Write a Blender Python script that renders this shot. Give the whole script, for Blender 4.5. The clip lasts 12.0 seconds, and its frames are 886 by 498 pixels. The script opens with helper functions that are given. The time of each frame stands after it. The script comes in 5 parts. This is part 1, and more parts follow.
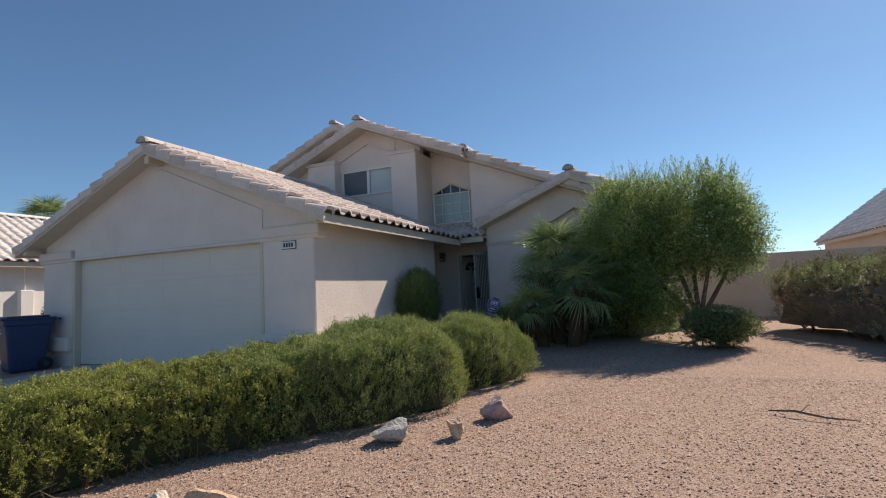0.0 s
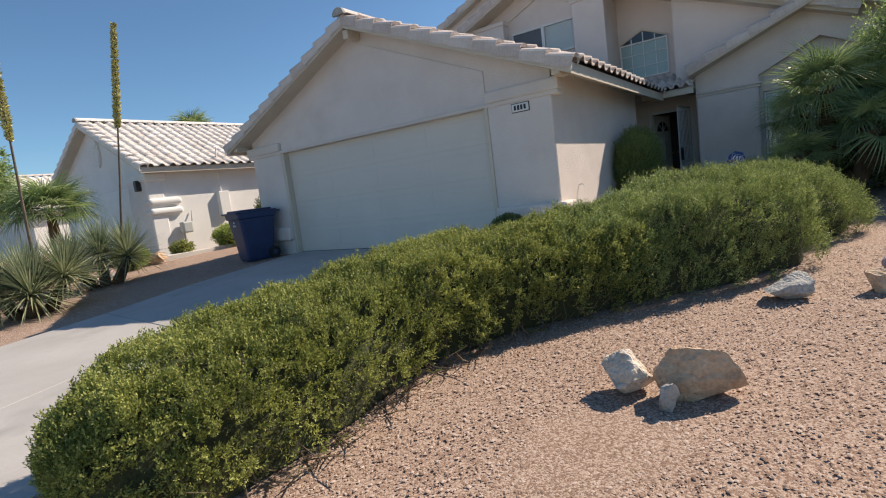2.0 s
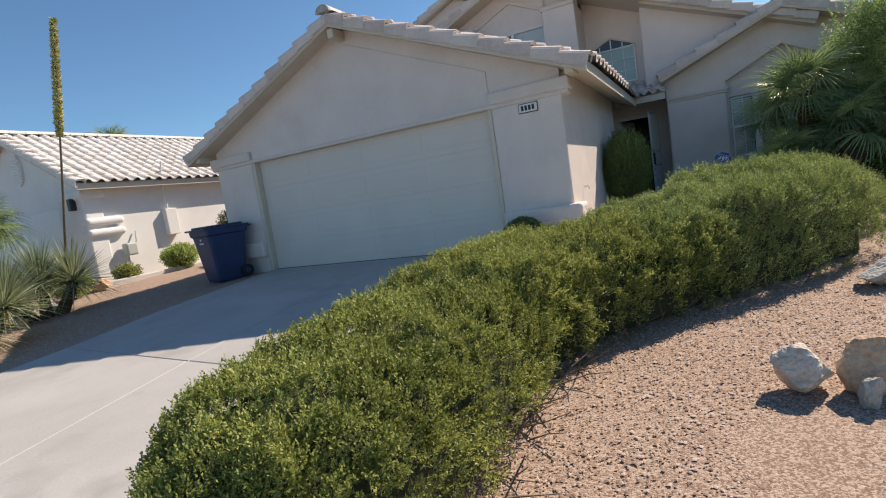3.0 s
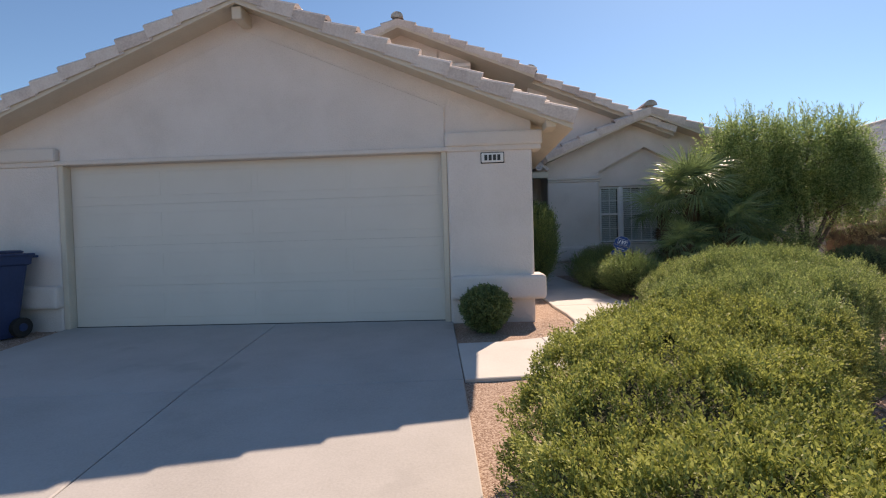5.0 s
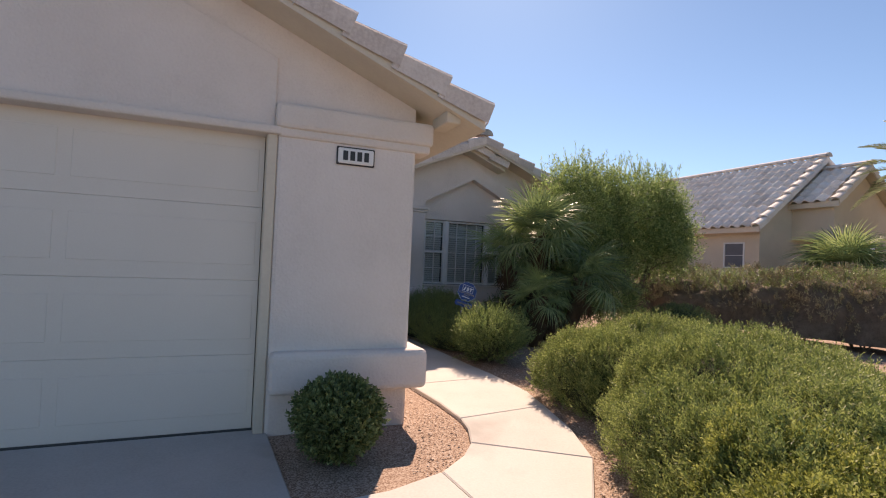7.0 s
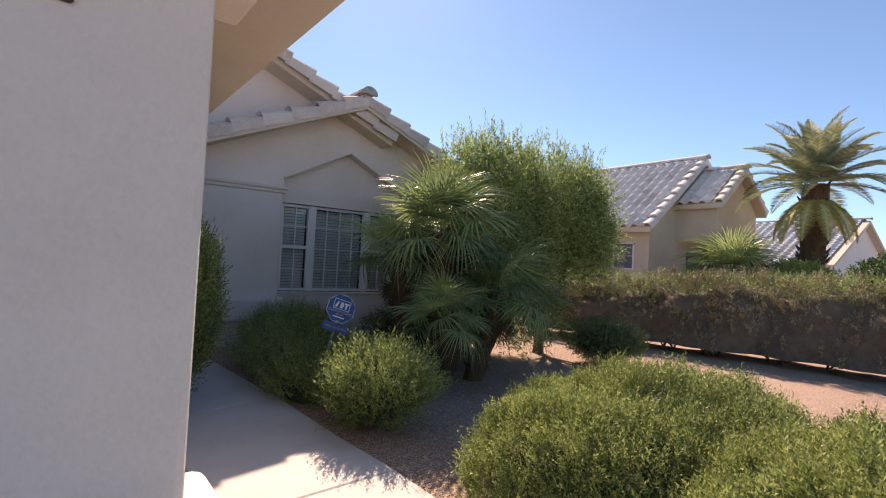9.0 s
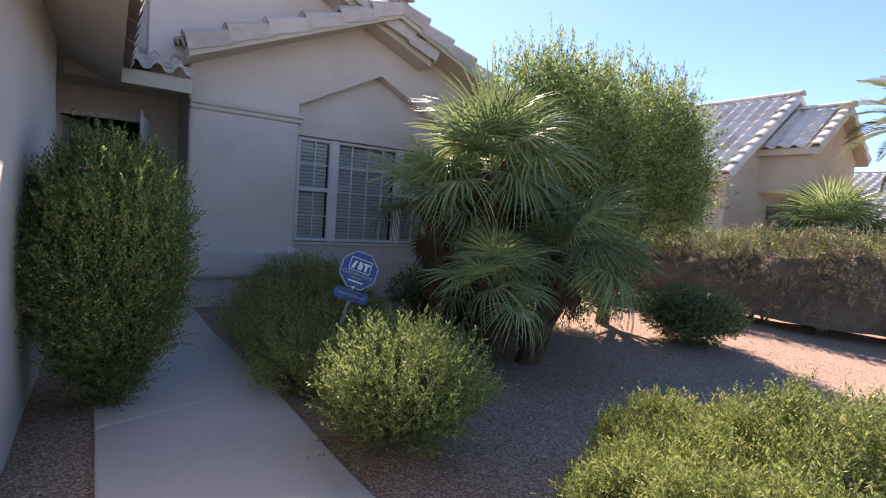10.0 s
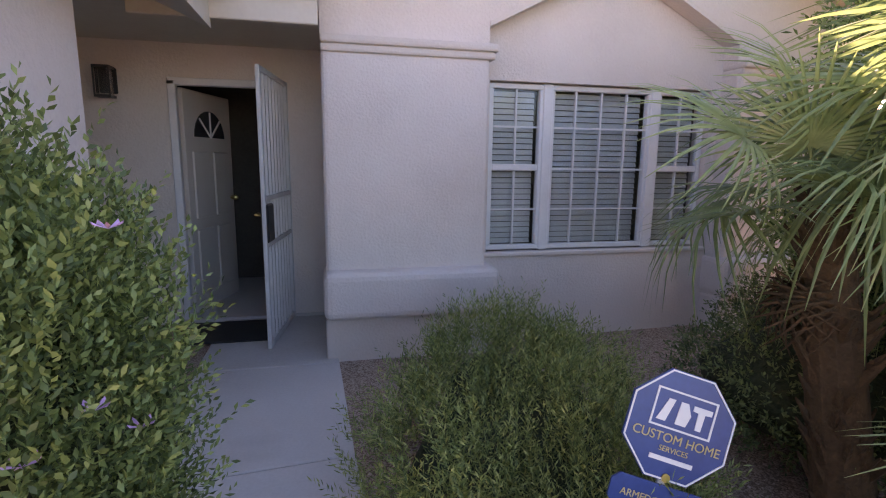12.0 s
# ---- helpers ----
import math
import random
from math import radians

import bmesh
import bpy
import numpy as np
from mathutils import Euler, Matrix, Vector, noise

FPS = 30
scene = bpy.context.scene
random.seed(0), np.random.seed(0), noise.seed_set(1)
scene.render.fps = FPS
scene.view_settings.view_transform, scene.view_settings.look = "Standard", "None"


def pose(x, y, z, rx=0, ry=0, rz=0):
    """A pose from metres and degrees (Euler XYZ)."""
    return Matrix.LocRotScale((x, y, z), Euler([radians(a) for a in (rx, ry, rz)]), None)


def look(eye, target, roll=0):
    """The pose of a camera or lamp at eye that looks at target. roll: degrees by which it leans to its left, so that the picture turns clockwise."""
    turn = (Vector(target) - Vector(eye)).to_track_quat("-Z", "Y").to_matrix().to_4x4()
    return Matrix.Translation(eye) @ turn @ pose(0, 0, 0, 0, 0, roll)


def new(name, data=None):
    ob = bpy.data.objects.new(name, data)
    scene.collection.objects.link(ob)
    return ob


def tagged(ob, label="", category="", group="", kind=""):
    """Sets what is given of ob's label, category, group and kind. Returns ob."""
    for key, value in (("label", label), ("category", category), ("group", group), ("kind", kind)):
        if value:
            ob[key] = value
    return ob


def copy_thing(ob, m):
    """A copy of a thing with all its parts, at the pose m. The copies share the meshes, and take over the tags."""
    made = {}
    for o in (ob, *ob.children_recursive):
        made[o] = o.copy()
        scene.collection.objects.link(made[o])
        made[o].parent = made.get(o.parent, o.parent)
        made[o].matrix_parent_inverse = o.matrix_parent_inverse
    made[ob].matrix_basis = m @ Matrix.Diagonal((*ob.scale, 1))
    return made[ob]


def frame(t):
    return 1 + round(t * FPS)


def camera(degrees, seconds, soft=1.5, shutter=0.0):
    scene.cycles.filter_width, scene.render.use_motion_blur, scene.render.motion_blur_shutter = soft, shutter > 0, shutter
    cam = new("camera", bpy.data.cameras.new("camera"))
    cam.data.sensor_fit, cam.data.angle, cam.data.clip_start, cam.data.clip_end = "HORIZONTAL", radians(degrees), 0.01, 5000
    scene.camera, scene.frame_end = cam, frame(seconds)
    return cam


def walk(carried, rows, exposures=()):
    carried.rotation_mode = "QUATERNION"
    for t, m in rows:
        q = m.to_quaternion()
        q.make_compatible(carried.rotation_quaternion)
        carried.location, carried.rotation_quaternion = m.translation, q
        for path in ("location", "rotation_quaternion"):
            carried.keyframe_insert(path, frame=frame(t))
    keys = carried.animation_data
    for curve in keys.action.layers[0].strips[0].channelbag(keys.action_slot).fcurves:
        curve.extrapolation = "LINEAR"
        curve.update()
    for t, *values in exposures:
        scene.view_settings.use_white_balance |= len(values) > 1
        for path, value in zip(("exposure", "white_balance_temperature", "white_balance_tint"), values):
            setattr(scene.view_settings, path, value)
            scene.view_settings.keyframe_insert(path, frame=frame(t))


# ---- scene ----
LENS = 82.0
# seconds, stops, kelvin, tint
EXPOSURES = [(0, 0.03, 7700, 18), (1.5, 0.16, 7700, 16), (3, 0.30, 7700, 15), (5, 0.42, 8500, 23), (6.5, 0.46, 9000, 28), (7.5, 0.50, 9200, 30), (9.5, 0.84, 8500, 30), (10.5, 1.50, 7850, 40), (11, 2.0, 8350, 49), (11.5, 2.27, 9150, 47), (12, 2.35, 10000, 46)]
cam = camera(LENS, 12.0, soft=1.1)
# seconds, place in metres, turn in degrees
PATH = [
    (0, 6.191, -6.672, 1.165, 94.65, 2.71, 23.20),
    (0.5, 5.750, -6.870, 1.102, 92.09, -0.31, 28.79),
    (1, 5.141, -6.803, 1.105, 90.13, 0.39, 34.43),
    (1.5, 4.589, -7.005, 1.063, 86.80, 3.89, 38.14),
    (2, 3.968, -7.117, 1.007, 83.05, 7.19, 34.54),
    (2.5, 3.455, -7.290, 0.966, 85.16, 7.98, 35.72),
    (3, 2.772, -7.322, 0.998, 83.77, 8.59, 26.80),
    (3.2, 2.469, -7.314, 0.995, 85.04, 10.17, 27.80),
    (4.8, 0.419, -6.610, 1.050, 88.38, 2.69, 7.16),
    (5, 0.309, -6.339, 1.077, 88.55, 1.65, 2.81),
    (5.5, 0.053, -5.732, 1.105, 90.09, 1.43, -2.67),
    (6, -0.100, -5.097, 1.140, 89.42, -1.26, -10.06),
    (6.5, -0.193, -4.427, 1.199, 90.68, -1.82, -16.46),
    (7, -0.219, -3.802, 1.256, 91.54, -2.36, -22.92),
    (7.5, -0.089, -3.186, 1.320, 92.72, -2.79, -27.02),
    (7.7, -0.039, -2.955, 1.324, 93.60, -2.43, -28.88),
    (9.3, 1.010, -1.316, 1.366, 90.43, -3.46, -37.97),
    (9.5, 1.155, -1.105, 1.389, 87.86, -4.24, -34.23),
    (10, 1.503, -0.503, 1.357, 85.47, -4.22, -32.95),
    (10.5, 1.877, 0.064, 1.417, 81.18, -8.10, -25.64),
    (11, 2.081, 0.799, 1.441, 80.14, -4.88, -18.70),
    (11.5, 2.168, 1.410, 1.493, 80.56, -5.28, -15.22),
    (12, 2.214, 1.996, 1.524, 80.19, -0.68, -12.53),
]
walk(cam, [(t, pose(*m)) for t, *m in PATH], EXPOSURES)

# ---- world, sun ----
SUN = Vector((0.51, 0.99, 1.0)).normalized()
world = bpy.data.worlds.new("world")
scene.world = world
world.use_nodes = True
wn = world.node_tree
sky = wn.nodes.new("ShaderNodeTexSky")
sky.sky_type = 'NISHITA'
sky.sun_disc = False
sky.sun_elevation = math.asin(SUN.z)
sky.sun_rotation = math.atan2(SUN.x, SUN.y)
sky.altitude = 600
sky.air_density, sky.dust_density, sky.ozone_density = 0.9, 0.3, 5.0
hue = wn.nodes.new("ShaderNodeMix")
hue.data_type, hue.blend_type = 'RGBA', 'MULTIPLY'
hue.inputs[0].default_value = 1.0
hue.inputs[7].default_value = (0.67, 0.925, 1.0, 1)
wn.links.new(sky.outputs[0], hue.inputs[6])
wn.links.new(hue.outputs[2], wn.nodes["Background"].inputs[0])
wn.nodes["Background"].inputs[1].default_value = 0.125
sun = new("sun", bpy.data.lights.new("sun", "SUN"))
sun.data.energy, sun.data.angle, sun.data.color = 5.0, radians(0.53), (1.0, 0.95, 0.87)
sun.matrix_world = look(SUN * 60, (0, 0, 0))


# ---- materials ----
def material(name, ramp, scale=4.0, fine=60.0, rough=0.85, bump=0.3, depth=0.01, metal=0.0, per_piece=0.0, island=False, mix=0.35, translucent=0.0, voronoi=0.0, stain=None):
    """A two-scale noise material: ramp is a list of colours from dark to light."""
    m = bpy.data.materials.new(name)
    m.use_nodes = True
    t = m.node_tree
    N, K = t.nodes, t.links
    b = N["Principled BSDF"]
    b.inputs["Roughness"].default_value = rough
    b.inputs["Metallic"].default_value = metal
    co = N.new("ShaderNodeTexCoord")
    geo = N.new("ShaderNodeNewGeometry")
    big = N.new("ShaderNodeTexNoise")
    big.inputs["Scale"].default_value = scale
    big.inputs["Detail"].default_value = 6
    big.inputs["Roughness"].default_value = 0.62
    small = N.new("ShaderNodeTexNoise")
    small.inputs["Scale"].default_value = fine
    small.inputs["Detail"].default_value = 3
    for n in (big, small):
        K.new(geo.outputs["Position"], n.inputs["Vector"])
    a = N.new("ShaderNodeMix")
    a.inputs[0].default_value = mix
    K.new(big.outputs[0], a.inputs[2])
    K.new(small.outputs[0], a.inputs[3])
    val = a.outputs[0]
    if voronoi:
        v = N.new("ShaderNodeTexVoronoi")
        v.inputs["Scale"].default_value = voronoi
        K.new(geo.outputs["Position"], v.inputs["Vector"])
        sep = N.new("ShaderNodeSeparateColor")
        K.new(v.outputs["Color"], sep.inputs[0])
        a2 = N.new("ShaderNodeMix")
        a2.inputs[0].default_value = 0.7
        K.new(val, a2.inputs[2])
        K.new(sep.outputs[0], a2.inputs[3])
        val = a2.outputs[0]
    if per_piece:
        info = N.new("ShaderNodeObjectInfo")
        src = geo.outputs["Random Per Island"] if island else info.outputs["Random"]
        sub = N.new("ShaderNodeMath")
        sub.operation = 'MULTIPLY_ADD'
        K.new(src, sub.inputs[0])
        sub.inputs[1].default_value = per_piece
        K.new(val, sub.inputs[2])
        off = N.new("ShaderNodeMath")
        off.operation = 'SUBTRACT'
        K.new(sub.outputs[0], off.inputs[0])
        off.inputs[1].default_value = per_piece / 2
        val = off.outputs[0]
    cr = N.new("ShaderNodeValToRGB")
    els = cr.color_ramp.elements
    lo, hi = (0.32, 0.68)
    for i, c in enumerate(ramp):
        f = lo + (hi - lo) * i / max(1, len(ramp) - 1)
        e = els[i] if i < 2 else els.new(f)
        e.position, e.color = f, (*c, 1)
    K.new(val, cr.inputs[0])
    col = cr.outputs[0]
    if stain:
        s = N.new("ShaderNodeTexNoise")
        s.inputs["Scale"].default_value = stain[0]
        s.inputs["Detail"].default_value = 5
        K.new(geo.outputs["Position"], s.inputs["Vector"])
        mr = N.new("ShaderNodeMapRange")
        mr.inputs[1].default_value, mr.inputs[2].default_value = stain[1], stain[2]
        K.new(s.outputs[0], mr.inputs[0])
        sm = N.new("ShaderNodeMix")
        sm.data_type = 'RGBA'
        K.new(mr.outputs[0], sm.inputs[0])
        K.new(col, sm.inputs[6])
        sm.inputs[7].default_value = (*stain[3], 1)
        col = sm.outputs[2]
    K.new(col, b.inputs["Base Color"])
    if bump:
        bp = N.new("ShaderNodeBump")
        bp.inputs["Strength"].default_value = bump
        bp.inputs["Distance"].default_value = depth
        K.new(v.outputs["Distance"] if voronoi else small.outputs[0], bp.inputs["Height"])
        if voronoi:
            bp.invert = True
        K.new(bp.outputs[0], b.inputs["Normal"])
    if translucent:
        tr = N.new("ShaderNodeBsdfTranslucent")
        K.new(col, tr.inputs["Color"])
        ms = N.new("ShaderNodeMixShader")
        ms.inputs[0].default_value = translucent
        K.new(b.outputs[0], ms.inputs[1])
        K.new(tr.outputs[0], ms.inputs[2])
        K.new(ms.outputs[0], N["Material Output"].inputs["Surface"])
    return m


def glass_material(name, tint, rough=0.03):
    m = bpy.data.materials.new(name)
    m.use_nodes = True
    b = m.node_tree.nodes["Principled BSDF"]
    b.inputs["Base Color"].default_value = (*tint, 1)
    b.inputs["Roughness"].default_value = rough
    b.inputs["Transmission Weight"].default_value = 1.0
    b.inputs["IOR"].default_value = 1.45
    return m


stucco = material("stucco", [(0.66, 0.585, 0.535), (0.74, 0.66, 0.61), (0.79, 0.71, 0.66)], 1.2, 55, 0.92, 0.55, 0.012, mix=0.25, stain=(0.7, 0.5, 0.85, (0.70, 0.62, 0.57)))
stucco_trim = material("stucco_trim", [(0.68, 0.60, 0.54), (0.75, 0.67, 0.61)], 2.0, 55, 0.92, 0.5, 0.012)
stucco_pale = material("stucco_pale", [(0.72, 0.71, 0.69), (0.82, 0.81, 0.79)], 1.5, 60, 0.92, 0.4, 0.01)
stucco_tan = material("stucco_tan", [(0.58, 0.49, 0.38), (0.68, 0.58, 0.46)], 1.5, 60, 0.92, 0.4, 0.01)
door_paint = material("door_paint", [(0.68, 0.62, 0.55), (0.73, 0.67, 0.60)], 0.9, 90, 0.55, 0.12, 0.003, stain=(1.2, 0.5, 0.85, (0.655, 0.60, 0.535)))
fascia_paint = material("fascia_paint", [(0.60, 0.52, 0.42), (0.68, 0.60, 0.49)], 3, 40, 0.7, 0.15, 0.004)
roof_tile = material("roof_tile", [(0.46, 0.37, 0.33), (0.58, 0.49, 0.44), (0.67, 0.59, 0.54)], 3, 30, 0.85, 0.4, 0.008, per_piece=0.3, island=True)
rake_tile = material("rake_tile", [(0.52, 0.44, 0.40), (0.64, 0.56, 0.51), (0.72, 0.65, 0.60)], 5, 40, 0.85, 0.4, 0.008, per_piece=0.3)
roof_tile_far = material("roof_tile_far", [(0.64, 0.58, 0.53), (0.77, 0.72, 0.67), (0.84, 0.80, 0.76)], 3, 30, 0.85, 0.4, 0.008, per_piece=0.3, island=True)
mortar = material("mortar", [(0.05, 0.05, 0.05), (0.14, 0.13, 0.12)], 9, 60, 0.95, 0.5, 0.01)
concrete = material("concrete", [(0.48, 0.46, 0.43), (0.56, 0.54, 0.51), (0.62, 0.60, 0.57)], 1.1, 70, 0.9, 0.2, 0.004, per_piece=0.14, stain=(0.9, 0.60, 0.78, (0.36, 0.35, 0.33)))
gravel_ground = material("gravel_ground", [(0.225, 0.138, 0.097), (0.355, 0.242, 0.180), (0.49, 0.37, 0.295)], 1.5, 120, 0.95, 0.4, 0.006, voronoi=120.0)
pebble = material("pebble", [(0.26, 0.17, 0.125), (0.41, 0.29, 0.222), (0.58, 0.46, 0.385)], 6, 90, 0.9, 0.2, 0.003, per_piece=0.9, island=True)
asphalt = material("asphalt", [(0.09, 0.088, 0.085), (0.15, 0.147, 0.14)], 2, 150, 0.95, 0.5, 0.006)
hedge_leaf = material("hedge_leaf", [(0.145, 0.18, 0.042), (0.29, 0.33, 0.085), (0.475, 0.50, 0.15)], 1.6, 9, 0.62, 0, per_piece=0.42, island=True, translucent=0.35)
twig = material("twig", [(0.10, 0.075, 0.05), (0.22, 0.17, 0.12)], 12, 80, 0.9, 0.5, 0.004)
dark_glass = material("dark_glass", [(0.03, 0.035, 0.04), (0.06, 0.065, 0.07)], 2, 20, 0.08, 0)

# Dark brown fill: unlit rooms put into the colour; also coats a far door.
dark_fill = material("dark_fill", [(0.10, 0.085, 0.07), (0.16, 0.14, 0.12)], 2, 30, 0.9, 0.1, 0.005)
white_paint = material("white_paint", [(0.70, 0.70, 0.69), (0.80, 0.80, 0.78)], 4, 60, 0.45, 0.08, 0.002)
blind_white = material("blind_white", [(0.60, 0.60, 0.60), (0.68, 0.68, 0.68)], 4, 30, 0.6, 0)
iron_white = material("iron_white", [(0.55, 0.55, 0.54), (0.68, 0.68, 0.66)], 6, 70, 0.45, 0.1, 0.002)
black_metal = material("black_metal", [(0.012, 0.012, 0.013), (0.03, 0.03, 0.03)], 8, 60, 0.4, 0.1, 0.002)
brass = material("brass", [(0.45, 0.33, 0.12), (0.60, 0.45, 0.2)], 8, 60, 0.3, 0, metal=1.0)
pane_glass = glass_material("pane_glass", (0.92, 0.96, 0.95))
green_glass = material("green_glass", [(0.30, 0.42, 0.40), (0.38, 0.50, 0.47)], 1, 12, 0.12, 0.02, 0.002)
screen_dark = material("screen_dark", [(0.10, 0.105, 0.12), (0.14, 0.145, 0.16)], 3, 200, 0.5, 0.1, 0.001)
bin_plastic = material("bin_plastic", [(0.014, 0.034, 0.095), (0.028, 0.06, 0.155)], 3, 50, 0.42, 0.12, 0.002)
rubber = material("rubber", [(0.012, 0.012, 0.012), (0.03, 0.03, 0.03)], 6, 60, 0.8, 0.2, 0.002)
emblem_white = material("emblem_white", [(0.7, 0.7, 0.7), (0.8, 0.8, 0.8)], 6, 40, 0.5, 0)
sign_blue = material("sign_blue", [(0.010, 0.045, 0.18), (0.016, 0.065, 0.25)], 6, 60, 0.3, 0.02, 0.001)
letter_gold = material("letter_gold", [(0.5, 0.38, 0.16), (0.6, 0.48, 0.25)], 6, 60, 0.5, 0)
rock_tan = material("rock_tan", [(0.36, 0.225, 0.14), (0.56, 0.39, 0.26), (0.68, 0.54, 0.40)], 7, 45, 0.9, 0.8, 0.02)
rock_pale = material("rock_pale", [(0.48, 0.39, 0.30), (0.68, 0.58, 0.47), (0.80, 0.73, 0.63)], 9, 50, 0.9, 0.8, 0.02)
rock_grey = material("rock_grey", [(0.26, 0.25, 0.23), (0.42, 0.41, 0.38), (0.55, 0.54, 0.50)], 9, 50, 0.9, 0.8, 0.02)
rock_purple = material("rock_purple", [(0.30, 0.21, 0.20), (0.46, 0.345, 0.33), (0.58, 0.47, 0.45)], 9, 50, 0.9, 0.8, 0.02)
sage_leaf = material("sage_leaf", [(0.085, 0.135, 0.048), (0.17, 0.25, 0.082), (0.32, 0.42, 0.15)], 2, 9, 0.5, 0, per_piece=0.5, island=True, translucent=0.35)
bright_leaf = material("bright_leaf", [(0.20, 0.29, 0.06), (0.35, 0.45, 0.12), (0.52, 0.59, 0.20)], 2, 9, 0.5, 0, per_piece=0.3, island=True, translucent=0.35)
dark_leaf = material("dark_leaf", [(0.069, 0.115, 0.046), (0.138, 0.196, 0.069), (0.253, 0.322, 0.127)], 2, 9, 0.5, 0, per_piece=0.3, island=True, translucent=0.25)
tree_leaf = material("tree_leaf", [(0.12, 0.19, 0.065), (0.235, 0.345, 0.12), (0.41, 0.53, 0.21)], 1.2, 9, 0.5, 0, per_piece=0.5, island=True, translucent=0.55)
grey_leaf = material("grey_leaf", [(0.18, 0.215, 0.12), (0.31, 0.35, 0.195), (0.45, 0.48, 0.29)], 2, 9, 0.6, 0, per_piece=0.3, island=True, translucent=0.25)
russet_leaf = material("russet_leaf", [(0.19, 0.15, 0.10), (0.31, 0.265, 0.165), (0.41, 0.38, 0.22)], 1.2, 7, 0.7, 0, per_piece=0.3, island=True, translucent=0.1)
# Near-black for plant cores: the shade among the leaves is in this colour.
core_shade = material("core_shade", [(0.03, 0.036, 0.014), (0.065, 0.075, 0.03)], 14, 50, 0.95, 0.8, 0.03)
palm_leaf = material("palm_leaf", [(0.135, 0.205, 0.095), (0.25, 0.35, 0.145), (0.45, 0.54, 0.25)], 2.5, 14, 0.32, 0, per_piece=0.35, translucent=0.38)
palm_dead = material("palm_dead", [(0.075, 0.042, 0.022), (0.155, 0.09, 0.045)], 8, 50, 0.9, 0.6, 0.02)
bark = material("bark", [(0.09, 0.07, 0.05), (0.20, 0.16, 0.12)], 9, 50, 0.95, 0.8, 0.015)
flower_purple = material("flower_purple", [(0.60, 0.30, 0.56), (0.74, 0.45, 0.68)], 6, 40, 0.6, 0)
flower_yellow = material("flower_yellow", [(0.48, 0.45, 0.17), (0.70, 0.65, 0.30)], 9, 40, 0.7, 0.3, 0.01, per_piece=0.3, island=True)
box_grey = material("box_grey", [(0.42, 0.44, 0.42), (0.50, 0.52, 0.50)], 3, 50, 0.6, 0.1, 0.003)

rosemary_leaf = material("rosemary_leaf", [(0.13, 0.185, 0.06), (0.25, 0.325, 0.10), (0.42, 0.48, 0.175)], 1.6, 9, 0.55, 0, per_piece=0.5, island=True, translucent=0.35)

drive_concrete = material("drive_concrete", [(0.365, 0.352, 0.334), (0.43, 0.416, 0.398), (0.485, 0.47, 0.452)], 1.1, 70, 0.9, 0.2, 0.004, per_piece=0.1, stain=(1.4, 0.60, 0.76, (0.335, 0.325, 0.31)))
shrub_leaf = material("shrub_leaf", [(0.115, 0.175, 0.06), (0.22, 0.31, 0.105), (0.38, 0.47, 0.175)], 2, 9, 0.5, 0, per_piece=0.4, island=True, translucent=0.35)


# ---- mesh helpers ----
def mesh_of(name, verts, faces, mat, smooth=False):
    me = bpy.data.meshes.new(name)
    me.from_pydata([tuple(v) for v in verts], [], faces)
    me.update()
    me.materials.append(mat)
    if smooth:
        me.polygons.foreach_set("use_smooth", [True] * len(me.polygons))
    return me


def fast_mesh(name, verts, counts, idx, mat):
    """A mesh from arrays: verts (n, 3), face sizes and the flat list of corners."""
    me = bpy.data.meshes.new(name)
    me.vertices.add(len(verts))
    me.vertices.foreach_set("co", np.asarray(verts, np.float32).ravel())
    me.loops.add(len(idx))
    me.loops.foreach_set("vertex_index", np.asarray(idx, np.int32))
    me.polygons.add(len(counts))
    starts = np.concatenate(([0], np.cumsum(counts)[:-1]))
    me.polygons.foreach_set("loop_start", starts.astype(np.int32))
    me.update(calc_edges=True)
    me.materials.append(mat)
    return me


def thing(name, label, category, at=(0, 0, 0), group="", kind=""):
    ob = new(name)
    ob.empty_display_size = 0.1
    ob.location = at
    return tagged(ob, label, category, group, kind)


def under(ob, parent):
    if parent is not None:
        ob.parent = parent
        up = parent.matrix_basis
        p = parent.parent
        while p is not None:
            up = p.matrix_basis @ up
            p = p.parent
        ob.matrix_parent_inverse = up.inverted()
    return ob


def part(name, bm, mat, parent=None, label="", smooth=False):
    me = bpy.data.meshes.new(name)
    bmesh.ops.recalc_face_normals(bm, faces=bm.faces[:])
    bm.to_mesh(me)
    bm.free()
    me.materials.append(mat)
    if smooth:
        me.polygons.foreach_set("use_smooth", [True] * len(me.polygons))
    ob = under(new(name, me), parent)
    if label:
        ob["label"] = label
    return ob


def box(bm, x0, x1, y0, y1, z0, z1, bevel=0.0, seg=1):
    r = bmesh.ops.create_cube(bm, size=1.0)
    vs = r["verts"]
    for v in vs:
        v.co = ((x0 + x1) / 2 + v.co.x * (x1 - x0), (y0 + y1) / 2 + v.co.y * (y1 - y0), (z0 + z1) / 2 + v.co.z * (z1 - z0))
    if bevel:
        es = list({e for v in vs for e in v.link_edges})
        bmesh.ops.bevel(bm, geom=es, offset=bevel, segments=seg, affect='EDGES', profile=0.5)
    return bm


def boxes(*dims, bevel=0.0, seg=1):
    bm = bmesh.new()
    for d in dims:
        box(bm, *d, bevel=bevel, seg=seg)
    return bm


